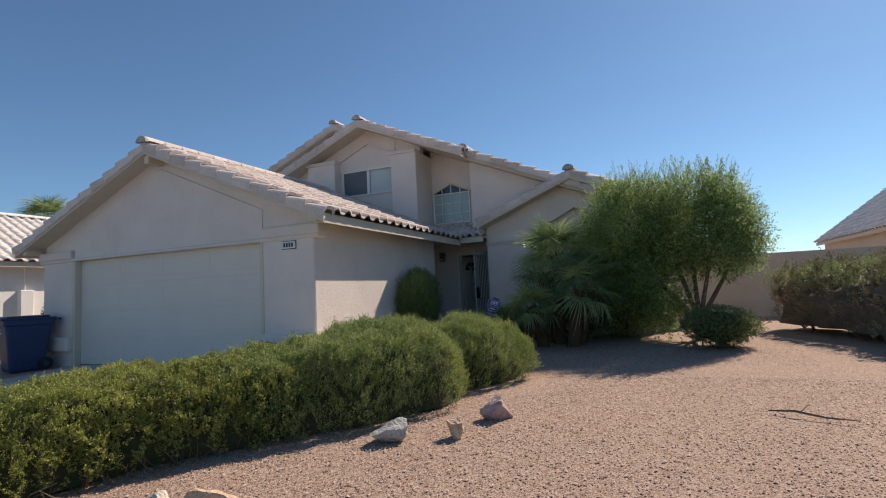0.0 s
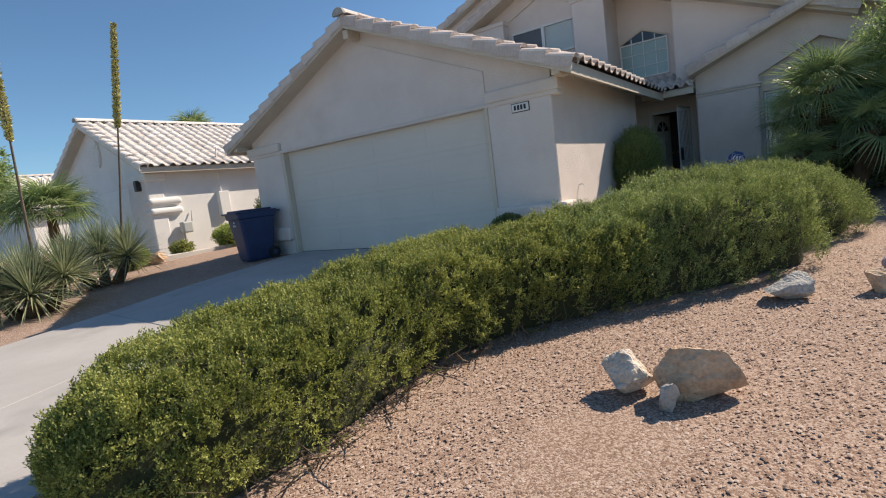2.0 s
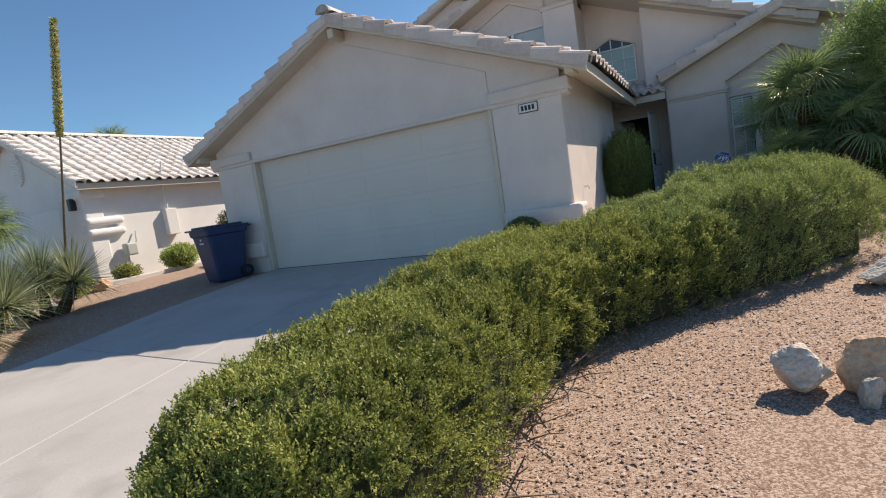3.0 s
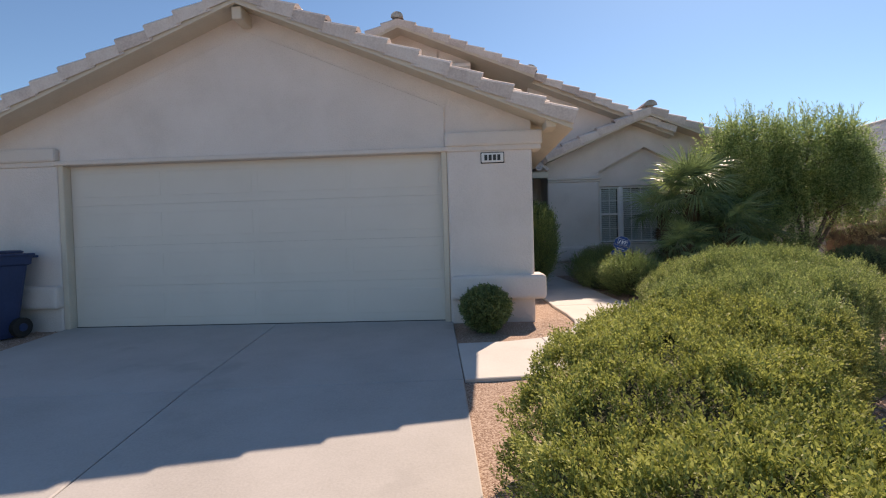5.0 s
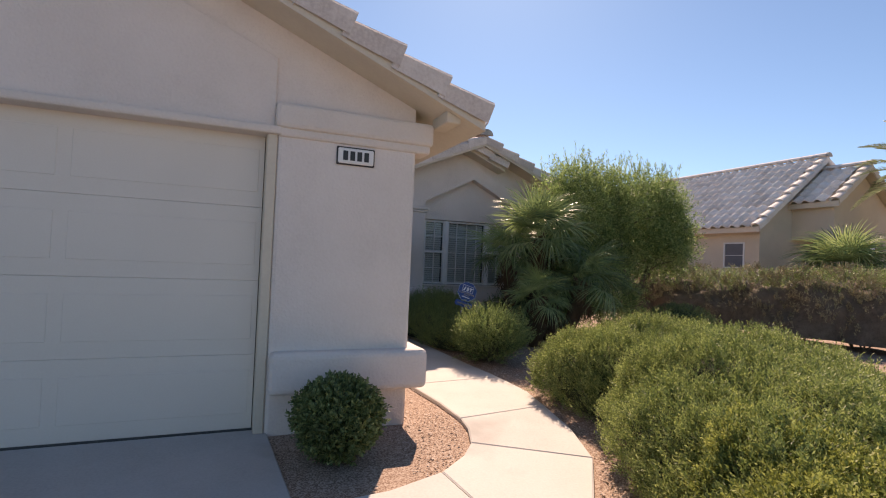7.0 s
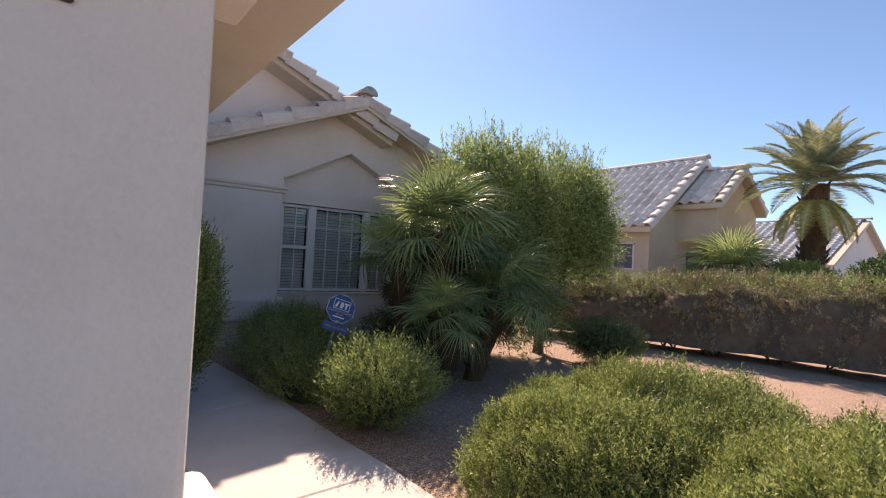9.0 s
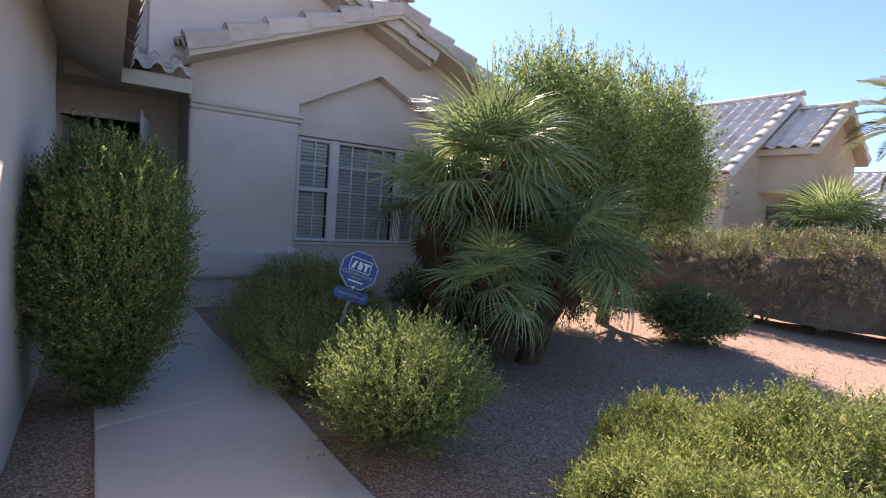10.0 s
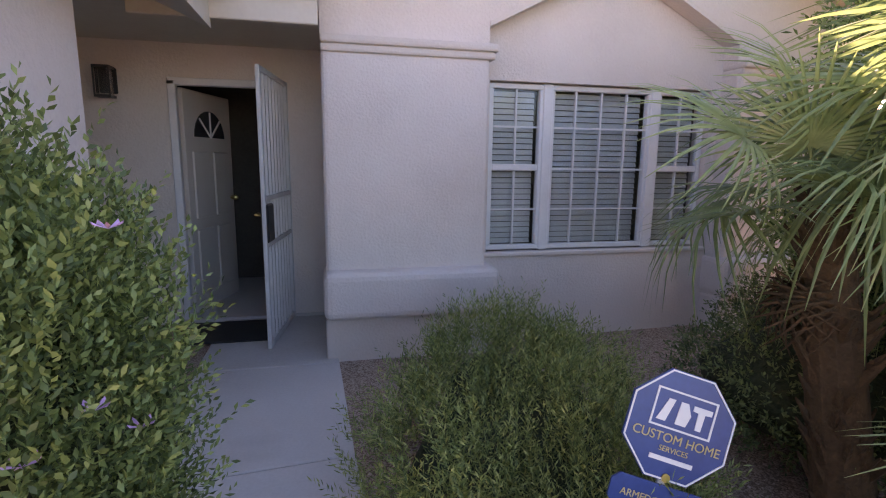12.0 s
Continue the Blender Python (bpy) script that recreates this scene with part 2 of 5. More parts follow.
def prism(bm, poly, a0, a1, axis="y", bevel=0.0):
    """Extrude a polygon of (across, z) pairs from a0 to a1 along y, or along x; for axis z the pairs are (x, y)."""
    put = {"y": lambda p, a: (p[0], a, p[1]), "x": lambda p, a: (a, p[0], p[1]), "z": lambda p, a: (p[0], p[1], a)}[axis]
    lo = [bm.verts.new(put(p, a0)) for p in poly]
    hi = [bm.verts.new(put(p, a1)) for p in poly]
    n = len(poly)
    fs = [bm.faces.new(lo), bm.faces.new(hi[::-1])]
    fs += [bm.faces.new((lo[i], hi[i], hi[(i + 1) % n], lo[(i + 1) % n])) for i in range(n)]
    if bevel:
        es = list({e for f in fs for e in f.edges})
        bmesh.ops.bevel(bm, geom=es, offset=bevel, segments=2, affect='EDGES', profile=0.5)
    return bm


def prism_part(name, poly, a0, a1, mat, parent, axis="y", bevel=0.0, label=""):
    return part(name, prism(bmesh.new(), poly, a0, a1, axis, bevel), mat, parent, label)


def tube(bm, pts, radii, sides=8):
    """A tapered tube along points."""
    rings = []
    for i, p in enumerate(pts):
        p = Vector(p)
        d = (Vector(pts[min(i + 1, len(pts) - 1)]) - Vector(pts[max(i - 1, 0)])).normalized()
        s = d.orthogonal().normalized()
        c = d.cross(s)
        rings.append([bm.verts.new(p + radii[i] * (s * math.cos(2 * math.pi * k / sides) + c * math.sin(2 * math.pi * k / sides))) for k in range(sides)])
    for a, b in zip(rings, rings[1:]):
        for k in range(sides):
            bm.faces.new((a[k], a[(k + 1) % sides], b[(k + 1) % sides], b[k]))
    bm.faces.new(rings[0][::-1])
    bm.faces.new(rings[-1])
    return bm


GROUND = [(-400, -0.72), (-12.6, -0.72), (-9.0, -0.52), (-7.5, -0.44), (-4, -0.24), (-2, -0.08), (0, 0.0), (2, 0.06), (5, 0.1), (400, 0.1)]


def ground_z(y):
    return float(np.interp(y, [g[0] for g in GROUND], [g[1] for g in GROUND]))


def surface_slab(name, poly, thick, mat, parent, proud=0.0, label="", inset=0.006):
    """A paving slab that follows the slope of the ground: polygon of (x, y) corners."""
    c = Vector((sum(p[0] for p in poly) / len(poly), sum(p[1] for p in poly) / len(poly)))
    shr = []
    for p in poly:
        d = Vector(p) - c
        shr.append(c + d * (1 - inset / max(d.length, 0.01)))
    top = [(p.x, p.y, ground_z(p.y) + proud) for p in shr]
    ins = [c + (Vector((p.x, p.y)) - c) * (1 - 0.012 / max((Vector((p.x, p.y)) - c).length, 0.01)) for p in shr]
    cap = [(p.x, p.y, ground_z(p.y) + proud + 0.006) for p in ins]
    bot = [(p.x, p.y, ground_z(p.y) + proud - thick) for p in shr]
    n = len(poly)
    vs = cap + top + bot
    fs = [tuple(range(n))] + [(i, n + i, n + (i + 1) % n, (i + 1) % n) for i in range(n)] + [(n + i, 2 * n + i, 2 * n + (i + 1) % n, n + (i + 1) % n) for i in range(n)]
    fs = [f[::-1] for f in fs] if sum(poly[i][0] * poly[(i + 1) % n][1] - poly[(i + 1) % n][0] * poly[i][1] for i in range(n)) < 0 else fs
    me = mesh_of(name, vs, fs, mat)
    ob = under(new(name, me), parent)
    if label:
        ob["label"] = label
    return ob


# ---- tiled roofs ----
def tiled_slope(name, p0, u, v, W, L, mat, parent, tile=0.30, course=0.36, rows_cut=None, label=""):
    """Barrel tiles in courses on a slope: eave corner p0, along the eave u, up the slope v.
    rows_cut(s) gives the start and end along u at a height s up the slope."""
    p0, u, v = Vector(p0), Vector(u).normalized(), Vector(v).normalized()
    n = u.cross(v).normalized()
    if n.z < 0:
        n = -n
    prof = [(0.0, 0.0), (0.12, 0.045), (0.30, 0.07), (0.48, 0.045), (0.60, 0.0), (0.80, -0.012), (1.0, 0.0)]
    vs, counts, idx = [], [], []
    rng = random.Random(len(name) + int(abs(p0.x) * 10))
    for r in range(int(math.ceil(L / course))):
        s0, s1 = r * course, min((r + 1) * course + 0.05, L)
        a, b = rows_cut(s0) if rows_cut else (0, W)
        if b - a < tile * 0.5:
            continue
        k0, k1 = int(math.floor(a / tile + 0.5)), int(math.floor(b / tile + 0.5))
        for c in range(k0, k1):
            j = rng.uniform(-0.006, 0.006)
            base = len(vs)
            m = len(prof)
            for s, lift in ((s0 - 0.02, 0.045 + j), (s1, 0.008)):
                for q, h in prof:
                    vs.append(p0 + u * ((c + q) * tile) + v * s + n * (lift + h))
            for q, h in prof:
                vs.append(p0 + u * ((c + q) * tile) + v * (s0 - 0.02) + n * (h + 0.012 + j))
            for i in range(m - 1):
                idx += [base + i, base + i + 1, base + m + i + 1, base + m + i]
                idx += [base + i, base + 2 * m + i, base + 2 * m + i + 1, base + i + 1]
                counts += [4, 4]
    ob = under(new(name, fast_mesh(name, vs, counts, idx, mat)), parent)
    if label:
        ob["label"] = label
    ob["kind"] = "stuff"
    return ob


RAKE_MESH = None


def rake_run(name, a, b, parent, mat, side=1, step=0.40, width=0.20, drop=0.12):
    """Trim tiles along a sloping gable edge from the low end a to the high end b, each lapping over the one below."""
    a, b = Vector(a), Vector(b)
    v = (b - a).normalized()
    out = Vector((0, -1, 0))
    n = v.cross(out).normalized()
    if n.z < 0:
        n = -n
    L = (b - a).length
    k = max(1, round(L / step))
    st = L / k
    h = st + 0.05
    w0, w1 = -0.05, width
    sec0 = [(w0, -drop), (w0 - 0.012, 0.03), (w0 + 0.02, 0.062), (w0 + 0.08, 0.085), (w1 - 0.05, 0.08), (w1, 0.03), (w1, -0.02)]
    sec1 = [(q * 0.86 + 0.004, z * 0.80 - 0.02) for q, z in sec0]
    vs = [Vector((0, q, z)) for q, z in sec0] + [Vector((h, q, z)) for q, z in sec1]
    vs += [Vector((0.012, q * 0.80 + 0.006, z - 0.05)) for q, z in sec0]
    m = len(sec0)
    fs = [(i, i + 1, m + i + 1, m + i) for i in range(m - 1)] + [(2 * m + i, 2 * m + i + 1, i + 1, i) for i in range(m - 1)] + [tuple(range(m, 2 * m))]
    me = mesh_of(name, vs, fs, mat)
    basis = Matrix((v, -out, n)).transposed().to_4x4()
    rng = random.Random(int(L * 100))
    for i in range(k):
        ob = new(name, me)
        ob.matrix_basis = Matrix.Translation(a + v * (st * i) + n * (0.02 + rng.uniform(-0.004, 0.006))) @ basis @ Matrix.Rotation(0.075 + rng.uniform(-0.015, 0.015), 4, 'Y')
        ob.parent = parent
        ob.matrix_parent_inverse = Matrix.Identity(4)


def ridge_caps(name, a, b, parent, mat, step=0.38, r=0.13):
    a, b = Vector(a), Vector(b)
    d = (b - a).normalized()
    side = Vector((0, 0, 1)).cross(d).normalized()
    up = d.cross(side)
    L = (b - a).length
    k = max(1, round(L / step))
    st = L / k
    bm = bmesh.new()
    prism(bm, [(r * 1.04 * math.cos(math.pi * q / 8), r * 0.92 * math.sin(math.pi * q / 8) - 0.02) for q in range(9)], 0, 0.06, "x")
    cap = part("ridge_end", bm, rock_grey)
    cap.matrix_basis = Matrix.Translation(a - d * 0.045) @ Matrix((d, side, up)).transposed().to_4x4()
    cap.parent = parent
    vs = []
    n = 7
    for s, f in ((0, 1.0), (st + 0.04, 0.88)):
        for i in range(n):
            t = math.pi * i / (n - 1)
            vs.append(Vector((s, f * r * math.cos(t), f * r * 0.8 * math.sin(t))))
    fs = [(i, i + 1, n + i + 1, n + i) for i in range(n - 1)] + [tuple(range(n))]
    me = mesh_of(name, vs, fs, mat)
    basis = Matrix((d, side, up)).transposed().to_4x4()
    for i in range(k):
        ob = new(name, me)
        ob.matrix_basis = Matrix.Translation(a + d * st * i) @ basis @ Matrix.Rotation(-0.03, 4, 'Y')
        ob.parent = parent
        ob.matrix_parent_inverse = Matrix.Identity(4)


# ---- ground, paving ----
xs = np.unique(np.concatenate((np.linspace(-500, -30, 12), np.linspace(-30, 40, 141), np.linspace(40, 500, 12))))
ys = np.unique(np.concatenate((np.linspace(-500, -20, 10), np.linspace(-20, 30, 126), np.linspace(30, 500, 10), [g[0] for g in GROUND if abs(g[0]) < 20])))
gv = []
for y in ys:
    for x in xs:
        rough = 0.02 * noise.noise((x * 0.8, y * 0.8, 0)) - 0.02 if abs(x) < 40 and abs(y) < 30 else -0.02
        gv.append((x, y, ground_z(y) + rough))
nx, ny = len(xs), len(ys)
gf = [(j * nx + i, j * nx + i + 1, (j + 1) * nx + i + 1, (j + 1) * nx + i) for j in range(ny - 1) for i in range(nx - 1)]
ground = new("ground", mesh_of("ground", gv, gf, gravel_ground, True))
tagged(ground, "reddish tan decorative gravel yard sloping gently to the street", "ground", kind="structure")


def walk_edge(x):
    """The line between driveway or yard and the public sidewalk."""
    return -6.575 - 0.098 * (x - 0.07)


driveway = thing("driveway", "pale grey concrete driveway with joints and tyre stains", "driveway", kind="structure")
def lx(y):
    return -4.95 - 0.085 * y


def rx(y):
    return 0.10 - 0.066 * y


def mx(y):
    return -2.17 - 0.075 * y if y > -4.4 else -1.84 - 0.2 * (y + 4.4)


def j1(x):
    return -2.22 + 0.075 * (x - 0.25)


def j2(x):
    return -4.26 - 0.1 * (x + 1.33)


for x0f, x1f in ((lx, mx), (mx, rx)):
    edges = [lambda x: 0.10, j1, j2, walk_edge]
    guess = [0.0, -2.3, -4.2, -6.4]
    for k in range(3):
        quad = []
        for fx, row in ((x0f, k), (x1f, k), (x1f, k + 1), (x0f, k + 1)):
            x = fx(guess[row])
            quad.append((fx(edges[row](x)), edges[row](x)))
        surface_slab("slab", quad, 0.12, drive_concrete, driveway)
sidewalk = thing("sidewalk", "pale concrete public sidewalk in square slabs", "sidewalk", kind="structure")
for i in range(-22, 22):
    x0, x1 = i * 1.5 - 0.35, i * 1.5 + 1.15
    surface_slab("slab", [(x0, walk_edge(x0)), (x1, walk_edge(x1)), (x1, walk_edge(x1) - 1.5), (x0, walk_edge(x0) - 1.5)], 0.12, concrete, sidewalk)
kerb = thing("kerb", "rolled concrete kerb along the street", "kerb", kind="structure")
for i in range(-11, 11):
    x0, x1 = i * 3.0 - 0.35, i * 3.0 + 2.65
    surface_slab("kerbstone", [(x0, walk_edge(x0) - 1.5), (x1, walk_edge(x1) - 1.5), (x1, walk_edge(x1) - 1.85), (x0, walk_edge(x0) - 1.85)], 0.22, concrete, kerb)
rv, rf = [], []
for j, off in enumerate((1.85, 2.6, 3.4, 4.2, 5.0, 7.0, 9.0, 12.0)):
    for i in range(101):
        x = -60 + i
        y = walk_edge(x) - off
        rv.append((x, y, ground_z(y) + 0.012 + 0.05 * min(1.0, (off - 1.85) / 4)))
        if i < 100 and j < 7:
            k = j * 101 + i
            rf.append((k, k + 101, k + 102, k + 1))
road = new("road", mesh_of("road", rv, rf, asphalt))
tagged(road, "dark worn asphalt street", "road", kind="structure")

front_walk = thing("front_walk", "curving pale concrete walk from driveway to front door", "path", kind="structure")
LW = [(0.17, -1.08), (0.69, -1.02), (1.06, -0.89), (1.30, -0.70), (1.44, -0.52), (1.54, -0.26), (1.58, -0.04), (1.57, 0.4), (1.50, 1.0), (1.47, 1.75), (1.45, 2.62), (1.42, 3.4), (1.38, 4.24), (1.30, 5.5), (1.28, 6.68)]
RW = [(0.25, -2.22), (0.80, -2.16), (1.16, -1.92), (1.72, -1.52), (2.15, -0.98), (2.36, -0.45), (2.48, 0.09), (2.58, 0.55), (2.56, 1.1), (2.50, 1.75), (2.44, 2.94), (2.38, 3.6), (2.31, 4.33), (2.26, 5.5), (2.20, 6.68)]
for a, b in ((0, 2), (2, 4), (4, 6), (6, 8), (8, 10), (10, 12), (12, 13), (13, 14)):
    surface_slab("slab", LW[a:b + 1] + RW[a:b + 1][::-1], 0.1, concrete, front_walk, inset=0.004)

# ---- the house ----
house = thing("house", "two-storey cream stucco house with pinkish tile roof", "house")
S = 0.417
AX, AZ = -2.40, 4.10      # garage ridge
GL, GR = -5.92, 1.12      # garage side walls
EV = 0.44                 # eave overhang


def under_roof(x, ax, az, t=0.13):
    return az - t - S * abs(x - ax)


# garage front, left to right, with the recessed door
zr = under_roof(GR, AX, AZ)
prism_part("wall", [(GL + 0.004, -0.3), (-4.93, -0.3), (-4.93, under_roof(-4.93, AX, AZ)), (GL + 0.004, zr)], 0.04, 0.24, stucco, house, bevel=0.0)
prism_part("wall", [(0.05, -0.3), (GR - 0.004, -0.3), (GR - 0.004, zr), (0.05, under_roof(0.05, AX, AZ))], 0.04, 0.24, stucco, house)
prism_part("wall", [(-4.93, 2.16), (0.05, 2.16), (0.05, under_roof(0.05, AX, AZ)), (AX, under_roof(AX, AX, AZ)), (-4.93, under_roof(-4.93, AX, AZ))], 0.04, 0.24, stucco, house)
# raised gable panel above the door
prism_part("panel", [(-4.93, 2.15), (0.05, 2.15), (0.05, 2.68), (AX, 3.72), (-4.93, 2.68)], 0.018, 0.10, stucco, house, bevel=0.008, label="raised stucco gable panel")
# pilasters with cap and base
for x0, x1, d in ((GL, -4.95, -1), (0.07, GR, 1)):
    part("pilaster", boxes((x0, x1, -0.005, 0.3, -0.3, 2.2), bevel=0.03, seg=2), stucco, house)
    ex0, ex1 = (x0 - 0.13, x1) if d < 0 else (x0 - 0.02, x1 + 0.13)
    part("pilaster_cap", boxes((ex0, ex1, -0.055, 0.2, 2.17, 2.35), bevel=0.03, seg=2), stucco_trim, house)
    part("pilaster_cap", boxes((ex0 + 0.02, ex1 - 0.02, -0.03, 0.2, 2.11, 2.18), bevel=0.02, seg=2), stucco_trim, house)
    part("pilaster_base", boxes((ex0 + (0.03 if d > 0 else 0.0), ex1, -0.115, 0.35, 0.28, 0.58), bevel=0.045, seg=3), stucco, house, "projecting stucco ledge")
part("door_casing", boxes((-4.95, -4.88, 0.0, 0.16, 0, 2.13), bevel=0.008), fascia_paint, house)
part("door_casing", boxes((0.0, 0.07, 0.0, 0.16, 0, 2.13), bevel=0.008), fascia_paint, house)
part("door_lintel", boxes((-4.98, 0.10, -0.035, 0.16, 2.12, 2.18), bevel=0.015, seg=2), stucco_trim, house)
# side and back walls of the garage
part("wall", boxes((GL, GL + 0.2, 0.2, 6.7, -0.3, zr)), stucco, house)
part("wall", boxes((GR - 0.2, GR - 0.002, 0.2, 4.73, -0.3, zr - 0.02)), stucco, house)
part("wall", boxes((-0.1, 0.1, 4.53, 6.9, -0.3, zr - 0.02)), stucco, house)
part("wall", boxes((0.1, GR - 0.2, 4.53, 4.73, -0.3, zr - 0.02)), stucco, house)
# sectional door
gdoor = thing("garage_door", "", "")
for key in ("label", "category"):
    if key in gdoor:
        del gdoor[key]
under(gdoor, house)
gdoor["label"] = "wide beige sectional garage door, closed"
for i in range(4):
    z0 = 0.012 + i * 0.53
    sec = part("door_section", boxes((-4.875, -0.005, 0.125, 0.17, z0, z0 + 0.529), bevel=0.0025), door_paint, gdoor)
    for k in range(4):
        x0 = -4.80 + k * 1.21
        part("raised_panel", boxes((x0, x0 + 1.13, 0.1215, 0.14, z0 + 0.11, z0 + 0.42), bevel=0.003), door_paint, sec)
# Added unseen plate: stops light leaking through the gaps between sections.
part("light_block", boxes((-4.92, 0.04, 0.172, 0.20, -0.1, 2.16)), dark_fill, gdoor)
part("weather_strip", boxes((-4.88, 0.0, 0.12, 0.18, -0.02, 0.014)), mortar, gdoor)

# garage roof: two slopes with deck, fascia and trim tiles
roof = part("roof", boxes((-0.01, 0.01, 2.5, 2.52, 3.0, 3.02)), fascia_paint, house, "pinkish barrel tile roof with trim tiles")
FY, BY = -0.30, 6.6


def gable_roof(ax, az, xl, xr, fy, by, parent, mat, trim=True, rake=rake_tile, cut_l=None, cut_r=None, slope=S, tile=0.30):
    c = math.sqrt(1 + slope * slope)
    for sgn, xe, cutter in ((-1, xl, cut_l), (1, xr, cut_r)):
        run = abs(xe - ax)
        ez = az - slope * run
        deck = [(ax, az - 0.02), (xe, ez - 0.02), (xe, ez - 0.17), (ax, az - 0.13)]
        prism_part("deck", deck, fy + 0.02, by, fascia_paint, parent)
        part("fascia", prism(bmesh.new(), [(ax, az - 0.01), (xe, ez - 0.01), (xe, ez - 0.17), (ax, az - 0.17)], fy - 0.025, fy + 0.018), fascia_paint, parent)
        W, L = by - fy - 0.12, run * c + 0.03
        if sgn > 0:
            tiled_slope("tiles", (xe + 0.05, fy + 0.14, ez - 0.02 * slope), (0, 1, 0), (-1, 0, slope), W, L, mat, parent, tile=tile, rows_cut=cutter)
        else:
            tiled_slope("tiles", (xe - 0.05, fy + 0.14 + W, ez - 0.02 * slope), (0, -1, 0), (1, 0, slope), W, L, mat, parent, tile=tile, rows_cut=cutter)
        if trim:
            rake_run("trim_tile", (xe + sgn * 0.04, fy, ez - 0.016), (ax, fy, az), parent, rake)
    ridge_caps("ridge_tile", (ax, fy - 0.04, az + 0.06), (ax, by, az + 0.06), parent, rake)


gable_roof(AX, AZ, GL - EV, GR + EV, FY, 5.4, roof, roof_tile)

# second storey
UX, UZ = -1.12, 5.88       # ridge
SY = 5.25
def z_up(x, t=0.13):
    return UZ - t - S * abs(x - UX)
UL, UR = -5.0, 4.6
zb = 2.2
prism_part("wall", [(UL, zb), (-0.26, zb), (-0.26, z_up(-0.26)), (UX, z_up(UX)), (UL, z_up(UL))], SY + 0.28, SY + 0.5, stucco, house)
prism_part("wall", [(-3.02, zb), (-2.08, zb), (-2.08, 4.90), (-3.02, 4.90)], SY, SY + 0.3, stucco, house, bevel=0.02)
prism_part("pilaster_cap", [(-3.06, 4.88), (-2.05, 4.88), (-2.05, 4.98), (-3.06, 4.98)], SY - 0.04, SY + 0.3, stucco_trim, house, bevel=0.015)
prism_part("wall", [(-0.28, 2.47), (0.47, 2.47), (0.47, 4.90), (-0.28, 4.90)], SY, SY + 1.05, stucco, house, bevel=0.02)
prism_part("pilaster_cap", [(-0.31, 4.86), (0.47, 4.86), (0.47, 4.95), (-0.31, 4.95)], SY - 0.04, SY + 0.3, stucco_trim, house, bevel=0.015)
prism_part("wall", [(-0.28, 4.90), (0.47, 4.90), (0.47, z_up(0.47)), (-0.28, z_up(-0.28))], SY + 0.28, SY + 0.5, stucco, house)
prism_part("moulding", [(-2.08, 4.95), (-1.15, 5.36), (-0.28, 4.94), (-0.28, 5.00), (-1.15, 5.43), (-2.08, 5.02)], SY + 0.22, SY + 0.3, stucco_trim, house)
prism_part("wall", [(0.45, 2.47), (1.82, 2.47), (1.82, z_up(1.82)), (0.45, z_up(0.45))], SY + 1.0, SY + 1.2, stucco, house)
prism_part("wall", [(1.80, 2.47), (2.60, 2.47), (2.60, z_up(2.60, 0.12)), (1.80, z_up(1.80, 0.12))], SY + 0.48, SY + 1.05, stucco, house)
prism_part("wall", [(2.60, 3.06), (UR, 3.06), (UR, z_up(UR, 0.12)), (2.60, z_up(2.60, 0.12))], SY + 0.48, SY + 1.05, stucco, house)
part("wall", boxes((UL, UL + 0.2, SY + 0.3, 14, 0, z_up(UL))), stucco, house)
part("wall", boxes((UR, UR + 0.2, SY + 1.05, 14, 2.0, z_up(UR))), stucco, house)
uroof = part("roof", boxes((UX - 0.01, UX + 0.01, 9, 9.02, 5.0, 5.02)), fascia_paint, house, "upper barrel tile roof")
cU = math.sqrt(1 + S * S)
gable_roof(UX, UZ, UL - 0.35, 1.85, SY - 0.25, 14, uroof, roof_tile)
# stepped lower run of the same gable
UX2, UZ2 = 1.80, UZ - S * (1.80 - UX) + 0.02
prism_part("deck", [(UX2, UZ2 - 0.05), (UR + 0.35, UZ2 - S * (UR + 0.35 - UX2) - 0.05), (UR + 0.35, UZ2 - S * (UR + 0.35 - UX2) - 0.2), (UX2, UZ2 - 0.2)], SY + 0.10, 14, fascia_paint, uroof)
rake_run("trim_tile", (UR + 0.4, SY + 0.06, UZ2 - S * (UR + 0.4 - UX2) - 0.02), (UX2, SY + 0.06, UZ2), uroof, rake_tile)
tiled_slope("tiles", (UR + 0.4, SY + 0.19, UZ2 - S * (UR + 0.4 - UX2) - 0.04), (0, 1, 0), (-1, 0, S), 8.0, (UR + 0.4 - UX2) * cU, roof_tile, uroof)
ridge_caps("ridge_tile", (UX2, SY + 0.01, UZ2 + 0.07), (UX2, SY + 0.5, UZ2 + 0.07), uroof, rake_tile)
# higher gable behind
BX, BZ = -3.25, 6.70
prism_part("wall", [(-6.3, zb), (1.0, zb), (1.0, BZ - 0.15 - S * abs(1.0 - BX)), (BX, BZ - 0.15), (-6.3, BZ - 0.15 - S * abs(-6.3 - BX))], 7.2, 7.4, stucco, house)
broof = part("roof", boxes((BX - 0.01, BX + 0.01, 9, 9.02, 6.0, 6.02)), fascia_paint, house, "rear barrel tile roof")
gable_roof(BX, BZ, -6.6, 1.5, 6.95, 14, broof, roof_tile)

